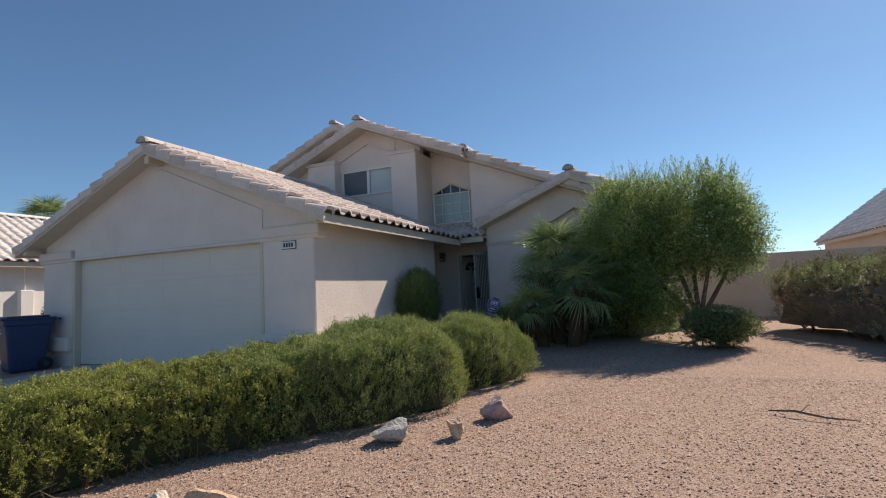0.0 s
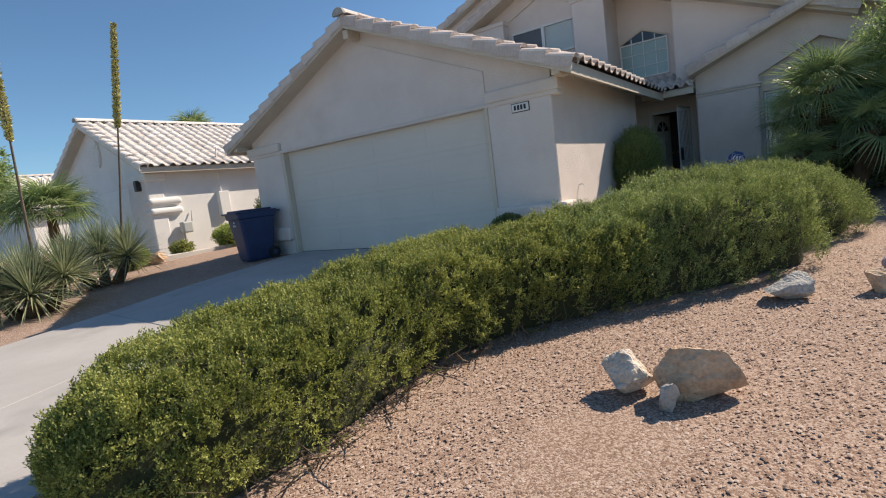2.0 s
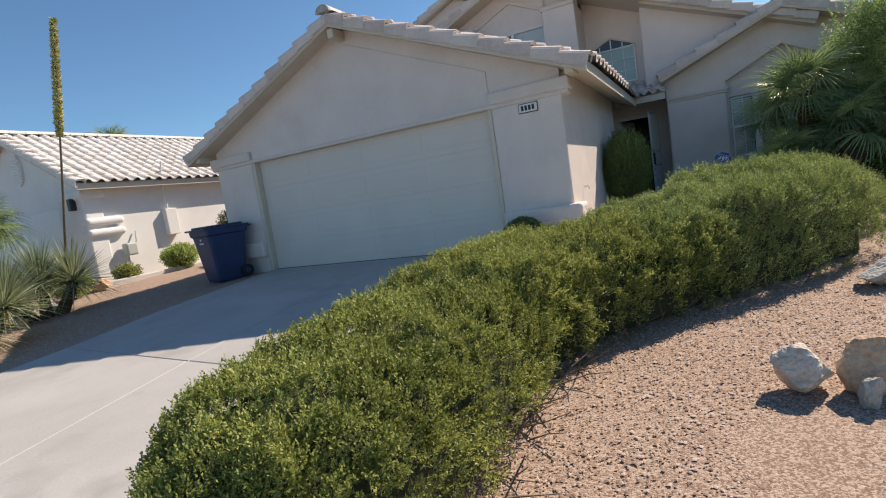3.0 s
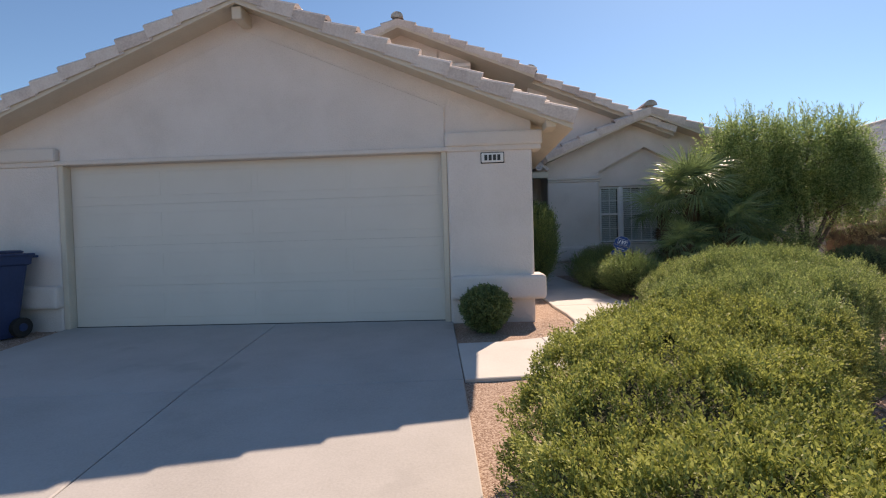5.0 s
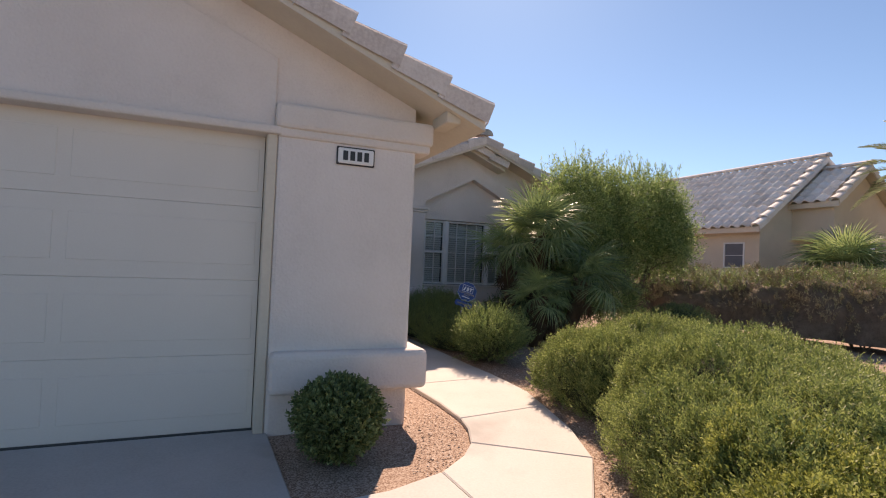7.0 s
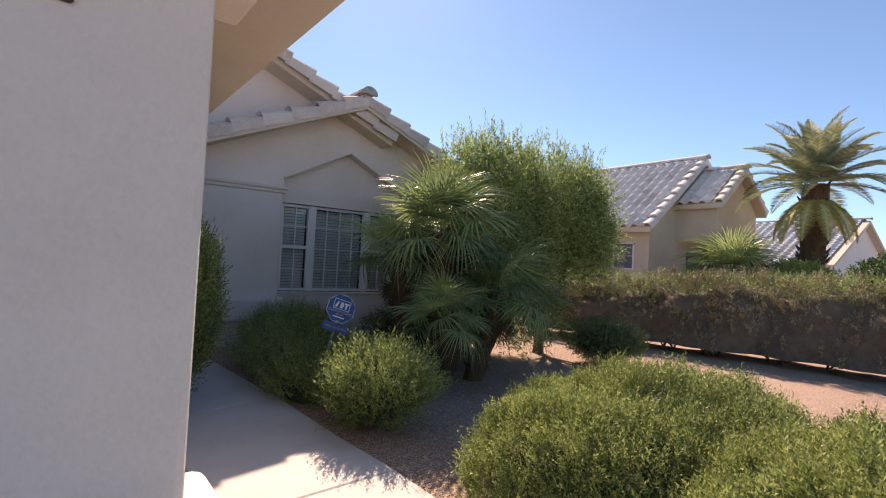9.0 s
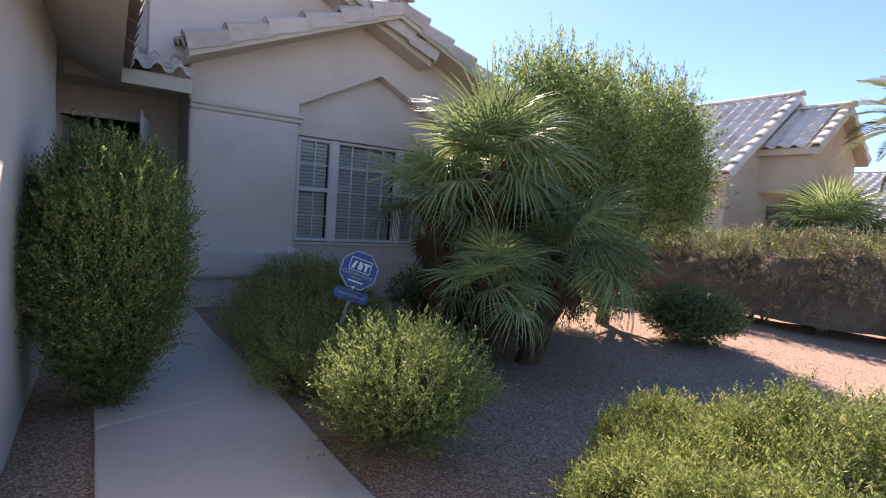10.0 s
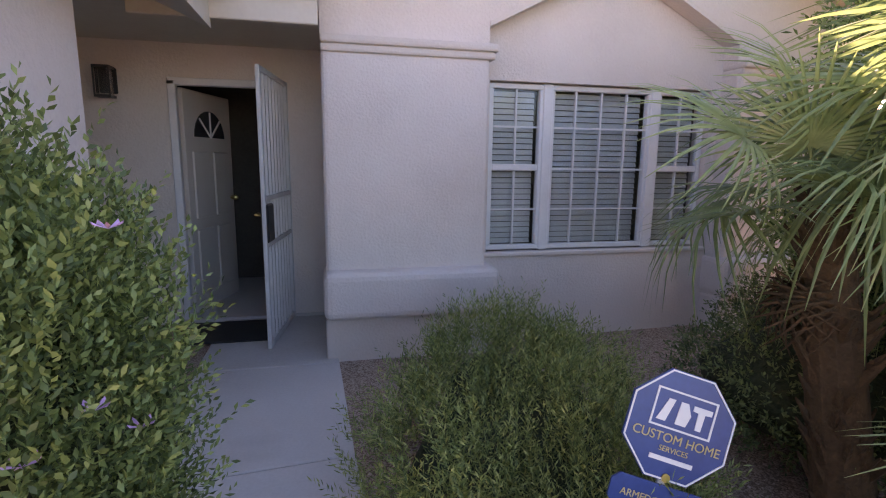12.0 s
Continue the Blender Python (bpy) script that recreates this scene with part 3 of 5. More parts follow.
# right wing with its own gable
WX, WZ = 4.40, 3.78
WL, WR = 2.18, 6.62
WY = 5.82
def z_w(x, t=0.13):
    return WZ - t - S * abs(x - WX)
prism_part("wall", [(WL, -0.3), (3.42, -0.3), (3.42, z_w(3.42)), (WL, z_w(WL))], WY, WY + 0.2, stucco, house)
prism_part("wall", [(5.36, -0.3), (WR, -0.3), (WR, z_w(WR)), (5.36, z_w(5.36))], WY, WY + 0.2, stucco, house)
prism_part("wall", [(3.42, -0.3), (5.36, -0.3), (5.36, 0.80), (3.42, 0.80)], WY, WY + 0.2, stucco, house)
prism_part("wall", [(3.42, 2.13), (5.36, 2.13), (5.36, z_w(5.36)), (WX, z_w(WX)), (3.42, z_w(3.42))], WY, WY + 0.2, stucco, house)
for x0, x1 in ((WL, 3.36), (5.44, WR)):
    part("pilaster", boxes((x0, x1, WY - 0.2, WY + 0.1, -0.3, 2.25), bevel=0.04, seg=3), stucco, house)
    part("pilaster_cap", boxes((x0 - 0.0, x1 + 0.05, WY - 0.25, WY + 0.1, 2.28, 2.335), bevel=0.018, seg=2), stucco_trim, house)
    part("pilaster_cap", boxes((x0 - 0.0, x1 + 0.03, WY - 0.225, WY + 0.1, 2.23, 2.285), bevel=0.018, seg=2), stucco_trim, house)
    part("pilaster_base", boxes((x0 - 0.02, x1 + 0.08, WY - 0.33, WY + 0.1, 0.40, 0.75), bevel=0.06, seg=3), stucco, house, "projecting stucco ledge")
    part("plinth", boxes((x0 - 0.01, x1 + 0.02, WY - 0.24, WY + 0.1, -0.3, 0.40), bevel=0.02, seg=2), stucco_trim, house)
# upper face above the pilasters, with the gable moulding over the window
for xo, xi in ((WL, 3.36), (WR, 5.44)):
    prism_part("wall", [(xo, 2.32), (xi, 2.32), (xi, z_w(xi)), (xo, z_w(xo))][::1 if xi > xo else -1], WY - 0.16, WY + 0.01, stucco, house, bevel=0.0)
    prism_part("wall", [(xi, 2.50), (WX, 3.03), (WX, z_w(WX)), (xi, z_w(xi))][::1 if xi > xo else -1], WY - 0.16, WY + 0.01, stucco, house, bevel=0.0)
    prism_part("moulding", [(xi, 2.465), (WX, 2.995), (WX, 3.03), (xi, 2.50)][::1 if xi > xo else -1], WY - 0.175, WY - 0.01, stucco_trim, house)
part("wall", boxes((WL, WL + 0.2, WY + 0.2, 6.9, -0.3, z_w(WL))), stucco, house)
part("wall", boxes((WR - 0.2, WR, WY + 0.2, 14, -0.3, z_w(WR))), stucco, house)
wroof = part("roof", boxes((WX - 0.01, WX + 0.01, 9, 9.02, 3.3, 3.32)), fascia_paint, house, "tile roof of the wing")
gable_roof(WX, WZ, WL - 0.06, WR + 0.38, WY - 0.60, 12, wroof, roof_tile)

# entry recess
EY = 6.7
part("wall", boxes((0.1, 0.97, EY, EY + 0.2, -0.3, 2.6)), stucco_trim, house)
part("wall", boxes((1.87, WL, EY, EY + 0.2, -0.3, 2.6)), stucco_trim, house)
part("wall", boxes((0.97, 1.87, EY, EY + 0.2, 2.15, 2.6)), stucco_trim, house)
part("porch_ceiling", boxes((0.1, WL - 0.004, WY - 0.38, EY + 0.1, 2.44, 2.49)), fascia_paint, house)
part("fascia", boxes((1.12, WL - 0.005, WY - 0.45, WY - 0.40, 2.33, 2.47), bevel=0.006), fascia_paint, house)
tiled_slope("porch_tiles", (0.47, WY - 0.50, 2.485), (1, 0, 0), (0, 1, S), WL - 0.47, 0.98, roof_tile, wroof, tile=0.19, course=0.24)
# Added panels, coloured dark to stand for unlit rooms behind door and window.
part("unlit_panel", boxes((0.3, 2.2, EY + 1.6, EY + 1.7, 0, 2.6)), dark_fill, house)
part("unlit_panel", boxes((0.2, 0.3, EY + 0.2, EY + 1.7, 0, 2.6)), dark_fill, house)
part("unlit_panel", boxes((2.2, 2.3, EY + 0.2, EY + 1.7, 0, 2.6)), dark_fill, house)
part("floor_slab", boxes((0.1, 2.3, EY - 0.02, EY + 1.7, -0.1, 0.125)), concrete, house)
part("unlit_panel", boxes((0.2, 2.3, EY + 0.2, EY + 1.7, 2.5, 2.6)), dark_fill, house)
part("unlit_panel", boxes((5.7, 5.8, WY + 0.2, WY + 0.9, 0.2, 2.4)), dark_fill, house)
part("unlit_panel", boxes((2.6, 2.7, WY + 0.2, WY + 0.9, 0.2, 2.4)), dark_fill, house)
part("unlit_panel", boxes((2.6, 5.8, WY + 0.9, WY + 1.0, 0.2, 2.5)), dark_fill, house)
part("unlit_panel", boxes((2.6, 5.8, WY + 0.2, WY + 1.0, 2.4, 2.5)), dark_fill, house)


# ---- windows, doors and small fittings of the house ----
def glazed(name, x0, x1, z0, z1, y, cols, rows, parent, frame_mat, glass_mat, blinds=False, depth=0.06, bar=0.014, fr=0.04, label="", rail=None):
    """A window in a wall facing -y: frame, glazing bars, pane and, if asked, slatted blinds behind it."""
    w = under(new(name), parent)
    if label:
        w["label"] = label
    for d in ((x0, x1, z0, z0 + fr), (x0, x1, z1 - fr, z1), (x0, x0 + fr, z0 + fr, z1 - fr), (x1 - fr, x1, z0 + fr, z1 - fr)):
        part("frame", boxes((d[0], d[1], y, y + depth, d[2], d[3]), bevel=0.006), frame_mat, w)
    for i in range(1, cols):
        x = x0 + (x1 - x0) * i / cols
        part("glazing_bar", boxes((x - bar / 2, x + bar / 2, y + 0.012, y + 0.034, z0 + fr, z1 - fr)), frame_mat, w)
    for j in range(1, rows):
        z = z0 + (z1 - z0) * j / rows
        part("glazing_bar", boxes((x0 + fr, x1 - fr, y + 0.014, y + 0.032, z - bar / 2, z + bar / 2)), frame_mat, w)
    if rail:
        part("meeting_rail", boxes((x0 + fr, x1 - fr, y + 0.004, y + 0.05, rail - 0.025, rail + 0.025), bevel=0.005), frame_mat, w)
    g = part("pane", boxes((x0 + fr, x1 - fr, y + 0.037, y + 0.041, z0 + fr, z1 - fr)), glass_mat, w)
    g.visible_shadow = False
    if blinds:
        me = None
        k = int((z1 - z0 - 0.08) / 0.045)
        for i in range(k):
            z = z0 + 0.06 + i * 0.045
            if me is None:
                bm = boxes((x0 + fr + 0.01, x1 - fr - 0.01, -0.02, 0.02, -0.0015, 0.0015))
                ob = part("slat", bm, blind_white, w)
                me = ob.data
            else:
                ob = under(new("slat", me), w)
            ob.matrix_basis = Matrix.Translation((0, y + 0.10, z)) @ Matrix.Rotation(radians(73), 4, 'X')
    return w


glazed("window", 3.43, 3.89, 0.82, 2.12, WY + 0.05, 2, 4, house, white_paint, pane_glass, True, rail=1.48, label="white side-hung sash window with blinds")
glazed("window", 3.94, 4.84, 0.82, 2.12, WY + 0.05, 4, 4, house, white_paint, pane_glass, True, label="wide white window with glazing bars and blinds")
glazed("window", 4.89, 5.35, 0.82, 2.12, WY + 0.05, 2, 4, house, white_paint, pane_glass, True, rail=1.48, label="white side-hung sash window with blinds")
for x in (3.915, 4.865):
    part("mullion", boxes((x - 0.04, x + 0.04, WY + 0.035, WY + 0.13, 0.815, 2.125), bevel=0.006), white_paint, house, "white window post")
part("window_sill", boxes((3.38, 5.42, WY - 0.02, WY + 0.06, 0.77, 0.81), bevel=0.01), stucco_trim, house)
# sliding window upstairs
sy = SY + 0.22
glazed("window", -1.98, -1.13, 3.92, 4.65, sy, 1, 1, house, white_paint, screen_dark, label="dark half of a sliding window")
glazed("window", -1.13, -0.31, 3.92, 4.65, sy, 1, 1, house, white_paint, pane_glass, True, label="half of a sliding window with blinds")
# Dark panel behind the upstairs blinds, painted as an unlit room.
part("unlit_panel", boxes((-1.16, -0.26, SY + 0.40, SY + 0.42, 3.8, 4.7)), dark_fill, house)
# pointed window of the stair
AWY = SY + 0.95
aw = glazed("window", 0.50, 1.59, 2.98, 3.83, AWY, 4, 3, house, white_paint, green_glass, fr=0.035, label="pointed window with green tinted grid panes")
prism_part("pane", [(0.52, 3.83), (1.57, 3.83), (1.045, 4.06)], AWY + 0.02, AWY + 0.04, dark_glass, aw, label="dark pointed top pane")
prism_part("frame", [(0.49, 3.82), (1.045, 4.07), (1.60, 3.82), (1.60, 3.86), (1.045, 4.115), (0.49, 3.86)], AWY - 0.005, AWY + 0.05, fascia_paint, aw)
for x in (0.78, 1.045, 1.31):
    part("glazing_bar", boxes((x - 0.012, x + 0.012, AWY + 0.005, AWY + 0.03, 3.83, 4.05 - abs(x - 1.045) * 0.44)), white_paint, aw)
# house number plate: plain bars in place of the figures
plate = under(new("number_plate"), house)
plate["label"] = "white framed house number tile"
part("tile", boxes((0.50, 0.77, -0.03, -0.004, 1.967, 2.083), bevel=0.008), white_paint, plate)
part("rim", boxes((0.49, 0.78, -0.02, -0.002, 1.957, 2.093), bevel=0.006), black_metal, plate)
for i in range(4):
    part("bar", boxes((0.536 + i * 0.053, 0.572 + i * 0.053, -0.036, -0.03, 1.99, 2.06), bevel=0.002), black_metal, plate)
# front door, ajar
fd = under(new("front_door"), house)
fd["label"] = "white panelled front door with fan window, ajar"
fd.matrix_basis = pose(1.02, EY + 0.14, 0.13, 0, 0, 74)
for dims, nm, mt in (((0, 0.84, 0, 0.045, 0, 1.98), "leaf", door_paint),):
    ob = part(nm, boxes(dims, bevel=0.006), mt)
    ob.parent = fd
for x0, x1, z0, z1 in ((0.10, 0.38, 0.15, 0.75), (0.46, 0.74, 0.15, 0.75), (0.10, 0.38, 0.85, 1.45), (0.46, 0.74, 0.85, 1.45)):
    ob = part("door_panel", boxes((x0, x1, -0.012, 0.01, z0, z1), bevel=0.01), door_paint)
    ob.parent = fd
fan = [(0.42 + 0.27 * math.cos(a), 1.58 + 0.24 * math.sin(a)) for a in np.linspace(0, math.pi, 13)]
ob = prism_part("fan_window", fan, -0.008, 0.012, dark_glass, None)
ob.parent = fd
for a in (45, 90, 135):
    q = radians(a)
    ob = part("glazing_bar", tube(bmesh.new(), [(0.42, -0.012, 1.58), (0.42 + 0.26 * math.cos(q), -0.012, 1.58 + 0.23 * math.sin(q))], [0.009, 0.009], 6), white_paint)
    ob.parent = fd
ob = part("knob", tube(bmesh.new(), [(0.77, 0, 1.0), (0.77, -0.05, 1.0), (0.77, -0.075, 1.0)], [0.012, 0.03, 0.015], 10), brass)
ob.parent = fd
for dims in ((0.95, 1.01, EY - 0.02, EY + 0.06, 0.1, 2.15), (1.83, 1.89, EY - 0.02, EY + 0.06, 0.1, 2.15), (0.95, 1.89, EY - 0.02, EY + 0.06, 2.11, 2.17)):
    part("door_frame", boxes(dims, bevel=0.006), white_paint, house)
# iron security door, standing open
sd = under(new("security_door"), house)
sd["label"] = "white iron barred security door, standing open"
sd.matrix_basis = pose(1.86, EY - 0.03, 0.12, 0, 0, -98)
for dims in ((0, 0.04, 0, 0.03, 0, 2.04), (0.82, 0.86, 0, 0.03, 0, 2.04), (0.04, 0.82, 0, 0.03, 2.0, 2.04), (0.04, 0.82, 0, 0.03, 0, 0.05), (0.04, 0.82, 0, 0.03, 0.76, 0.80), (0.04, 0.82, 0, 0.03, 1.10, 1.14)):
    ob = part("frame", boxes(dims, bevel=0.004), iron_white)
    ob.parent = sd
for i in range(7):
    x = 0.04 + 0.78 * (i + 1) / 8
    ob = part("bar", boxes((x - 0.009, x + 0.009, 0.006, 0.024, 0.05, 2.0)), iron_white)
    ob.parent = sd
ob = part("lock_box", boxes((0.68, 0.85, -0.012, 0.045, 0.80, 1.08), bevel=0.01), black_metal)
ob.parent = sd
ob = part("handle", tube(bmesh.new(), [(0.79, -0.012, 1.0), (0.79, -0.06, 1.0), (0.70, -0.065, 1.0)], [0.012, 0.011, 0.01], 8), brass)
ob.parent = sd
mat_ob = part("doormat", boxes((1.05, 1.79, 6.05, 6.58, 0.105, 0.122), bevel=0.006), rubber)
tagged(mat_ob, "dark rubber doormat before the front door", "doormat")
# porch lantern
lan = under(new("lantern"), house)
lan["label"] = "black and glass porch lantern on the wall"
part("back_plate", boxes((0.47, 0.59, EY - 0.02, EY, 2.02, 2.22), bevel=0.008), black_metal, lan)
part("cage", boxes((0.47, 0.59, EY - 0.16, EY - 0.05, 1.98, 2.0), (0.47, 0.59, EY - 0.16, EY - 0.05, 2.2, 2.22), (0.47, 0.482, EY - 0.16, EY - 0.15, 2.0, 2.2), (0.578, 0.59, EY - 0.16, EY - 0.15, 2.0, 2.2)), black_metal, lan)
part("glass", boxes((0.485, 0.575, EY - 0.15, EY - 0.06, 2.0, 2.2)), pane_glass, lan)
# brackets under the eaves of the garage
for x, z in ((GR + 0.2, 2.32), (GL - 0.2, 2.32)):
    part("bracket", boxes((x - 0.06, x + 0.06, -0.27, 0.04, z, z + 0.12), bevel=0.008), fascia_paint, house)
part("bracket", boxes((AX - 0.06, AX + 0.06, -0.27, 0.04, AZ - 0.34, AZ - 0.19), bevel=0.008), fascia_paint, house)
part("hose_bib", tube(bmesh.new(), [(GR - 0.01, 0.82, 0.78), (GR + 0.06, 0.82, 0.78), (GR + 0.08, 0.82, 0.73)], [0.010, 0.010, 0.012], 8), white_paint, house)


# ---- neighbouring houses ----
def ring_oval(cx, cz, rx, rz, n=20):
    return [(cx + rx * math.cos(2 * math.pi * i / n), cz + rz * math.sin(2 * math.pi * i / n)) for i in range(n)]


nl = thing("house", "single-storey pale stucco neighbouring house with light tile roof", "house")
NX, NZ, NS = -14.0, 4.32, 0.52
prism_part("wall", [(-17.0, -0.4), (-11.0, -0.4), (-11.0, NZ - 0.14 - NS * 3.0), (NX, NZ - 0.14), (-17.0, NZ - 0.14 - NS * 3.0)], 0.12, 0.32, stucco_pale, nl)
part("wall", boxes((-11.2, -11.0, 0.32, 14, -0.4, NZ - 0.14 - NS * 3.0)), stucco_pale, nl)
part("wall", boxes((-17.0, -16.8, 0.32, 14, -0.4, NZ - 0.14 - NS * 3.0)), stucco_pale, nl)
nroof = part("roof", boxes((NX - 0.01, NX + 0.01, 9, 9.02, 3.6, 3.62)), fascia_paint, nl, "pale barrel tile roof")
gable_roof(NX, NZ, -17.35, -10.65, -0.15, 14, nroof, roof_tile_far, rake=roof_tile_far, slope=NS, tile=0.31)
part("pilaster", boxes((-11.9, -10.95, 0.03, 0.5, -0.4, 2.25), bevel=0.04, seg=2), stucco_pale, nl)
for z in (1.22, 1.50):
    part("moulding", boxes((-11.25, -10.86, 0.0, 0.95, z, z + 0.2), bevel=0.09, seg=4), stucco_pale, nl, "rounded stucco band")
part("pilaster_cap", boxes((-11.95, -10.9, -0.02, 0.6, 2.2, 2.42), bevel=0.03, seg=2), stucco_pale, nl)
vent = prism_part("gable_vent", ring_oval(NX + 0.25, 3.33, 0.26, 0.42), 0.06, 0.12, white_paint, nl, label="white oval gable vent")
for i in range(9):
    z = 3.0 + i * 0.075
    half = 0.22 * math.sqrt(max(0.05, 1 - ((z - 3.33) / 0.42) ** 2))
    part("slat", boxes((NX + 0.25 - half, NX + 0.25 + half, 0.035, 0.07, z, z + 0.035)), stucco_pale, vent)
part("garage_door", boxes((-16.2, -12.2, 0.10, 0.14, -0.05, 2.1), bevel=0.01), white_paint, nl)
part("wall_lamp", boxes((-11.35, -11.2, -0.12, 0.03, 1.95, 2.25), bevel=0.02), black_metal, nl)
meter = under(new("gas_meter"), nl)
meter["label"] = "grey gas meter with pipes on the side wall"
part("body", boxes((-10.95, -10.72, 0.75, 1.05, 0.62, 0.95), bevel=0.04, seg=2), box_grey, meter)
part("pipe", tube(bmesh.new(), [(-10.85, 0.82, 0.0), (-10.85, 0.82, 0.65)], [0.025, 0.025], 8), box_grey, meter)
part("pipe", tube(bmesh.new(), [(-10.85, 1.0, 0.65), (-10.85, 1.12, 1.0), (-10.95, 1.2, 1.25)], [0.02, 0.02, 0.02], 8), box_grey, meter)
part("electric_box", boxes((-11.0, -10.82, 2.1, 2.45, 1.0, 1.75), bevel=0.015), stucco_pale, nl)
part("conduit", tube(bmesh.new(), [(-10.93, 2.25, 1.7), (-10.93, 2.25, 2.6), (-10.8, 2.25, 3.1)], [0.025, 0.025, 0.025], 8), stucco_pale, nl)

nr = thing("house", "single-storey tan stucco neighbouring house with pale tile roof", "house")
RX, RZ, RS = 16.4, 4.92, 0.76
prism_part("wall", [(13.76, -0.2), (19.04, -0.2), (19.04, RZ - 0.2 - RS * 2.64), (RX, RZ - 0.2), (13.76, RZ - 0.2 - RS * 2.64)], 6.1, 6.3, stucco_tan, nr)
part("wall", boxes((13.76, 13.96, 6.3, 24, -0.2, RZ - 0.2 - RS * 2.64)), stucco_tan, nr)
rroof = part("roof", boxes((RX - 0.01, RX + 0.01, 9, 9.02, 3.9, 3.92)), fascia_paint, nr, "pale barrel tile roof")
gable_roof(RX, RZ, 13.42, 19.38, 5.9, 24, rroof, roof_tile_far, rake=roof_tile_far, slope=RS, tile=0.32)
gable_roof(RX, RZ - 0.42, 14.96, 17.84, 4.75, 6.6, rroof, roof_tile_far, rake=roof_tile_far, slope=RS, tile=0.32)
prism_part("wall", [(15.15, 2.35), (17.65, 2.35), (17.65, RZ - 0.62 - RS * 1.25), (RX, RZ - 0.62), (15.15, RZ - 0.62 - RS * 1.25)], 4.95, 5.15, stucco_tan, nr)
part("wall", boxes((15.15, 15.35, 5.15, 6.1, 2.35, RZ - 0.62 - RS * 1.25)), stucco_tan, nr)
for x in (15.15, 17.45):
    part("porch_post", boxes((x, x + 0.2, 4.95, 5.15, -0.2, 2.35), bevel=0.02), stucco_tan, nr)
part("front_door", boxes((15.8, 16.7, 6.04, 6.1, 0.0, 2.05), bevel=0.01), dark_fill, nr)
rw = glazed("window", 0.0, 0.68, 1.45, 2.22, 0, 1, 2, None, white_paint, screen_dark)
rw.parent = nr
rw.matrix_basis = Matrix.Translation((13.72, 7.22, 0)) @ Matrix.Rotation(radians(-90), 4, 'Z')
for yy, w in ((14.4, 1.6), (21.4, 1.6)):
    copy_thing(rw, Matrix.Translation((13.72, yy, 0)) @ Matrix.Rotation(radians(-90), 4, 'Z') @ Matrix.Diagonal((w, 1, 0.9, 1)))
part("vent_pipe", tube(bmesh.new(), [(15.0, 16.5, 3.6), (15.0, 16.5, 4.75)], [0.05, 0.05], 8), box_grey, nr)

gate_wall = part("block_wall", boxes((6.6, 13.76, 9.2, 9.4, -0.2, 1.75), bevel=0.01), stucco_tan)
tagged(gate_wall, "tan stuccoed block wall between the houses", "wall", kind="structure")
gate_wall2 = part("block_wall", boxes((-11.0, -6.0, 7.5, 7.7, -0.2, 1.75), bevel=0.01), stucco_tan)
tagged(gate_wall2, "tan stuccoed block wall between the houses", "wall", kind="structure")

for k, (x, y, w, az) in enumerate(((-33, 2.5, 9, 4.6), (-52, 4, 12, 4.8), (33, 6, 10, 4.6))):
    far = thing("house", "distant pale stucco house with light tile roof along the street", "house")
    xl, xr = x - w / 2, x + w / 2
    zz = az - 0.14 - 0.45 * w / 2
    prism_part("wall", [(xl, -0.3), (xr, -0.3), (xr, zz), (x, az - 0.14), (xl, zz)], y, y + 0.2, stucco_pale, far)
    part("wall", boxes((xr - 0.2, xr, y + 0.2, y + 14, -0.3, zz)), stucco_pale, far)
    part("wall", boxes((xl, xl + 0.2, y + 0.2, y + 14, -0.3, zz)), stucco_pale, far)
    fr_ = part("roof", boxes((x - 0.01, x + 0.01, y + 3, y + 3.02, 3, 3.02)), fascia_paint, far)
    gable_roof(x, az, xl - 0.35, xr + 0.35, y - 0.3, y + 14, fr_, roof_tile_far, trim=False, slope=0.45, tile=0.4)


# ---- plants ----
def unit(a):
    return a / np.maximum(np.linalg.norm(a, axis=-1, keepdims=True), 1e-9)


def leaf_arrays(p, d, length, width, rng, fold=0.25):
    """Pointed, slightly folded leaves at p growing along d: vertices, face sizes, corners."""
    n = len(p)
    d = unit(d)
    side = unit(np.cross(d, rng.normal(size=(n, 3))))
    nor = np.cross(side, d)
    L = (length * rng.uniform(0.7, 1.25, n))[:, None]
    Wd = (width * rng.uniform(0.75, 1.2, n))[:, None]
    mid = p + d * L * 0.5
    v = np.stack([p, mid + side * Wd * 0.5 + nor * Wd * fold, p + d * L, mid - side * Wd * 0.5 + nor * Wd * fold], 1)
    idx = np.arange(4 * n)
    return v.reshape(-1, 3), np.full(n, 4), idx


def sprig_arrays(p, axis, length, leaves, leaf_len, leaf_w, rng, spread=0.9):
    """Short shoots with leaves set all along them."""
    n = len(p)
    axis = unit(axis)
    t = np.tile(np.linspace(0.1, 1.0, leaves), n)
    pp, aa = np.repeat(p, leaves, 0), np.repeat(axis, leaves, 0)
    ll = np.repeat(length * rng.uniform(0.6, 1.3, n), leaves)
    perp = unit(np.cross(aa, rng.normal(size=aa.shape)))
    return leaf_arrays(pp + aa * (ll * t)[:, None], aa * 0.65 + perp * spread * (1.05 - 0.5 * t)[:, None], leaf_len, leaf_w, rng)


def foliage(name, arrays, mat, parent, label=""):
    ob = under(new(name, fast_mesh(name, *arrays, mat)), parent)
    if label:
        ob["label"] = label
    return ob


def joined(*arrs):
    off, V, C, I = 0, [], [], []
    for v, c, i in arrs:
        V.append(v), C.append(c), I.append(i + off)
        off += len(v)
    return np.concatenate(V), np.concatenate(C), np.concatenate(I)


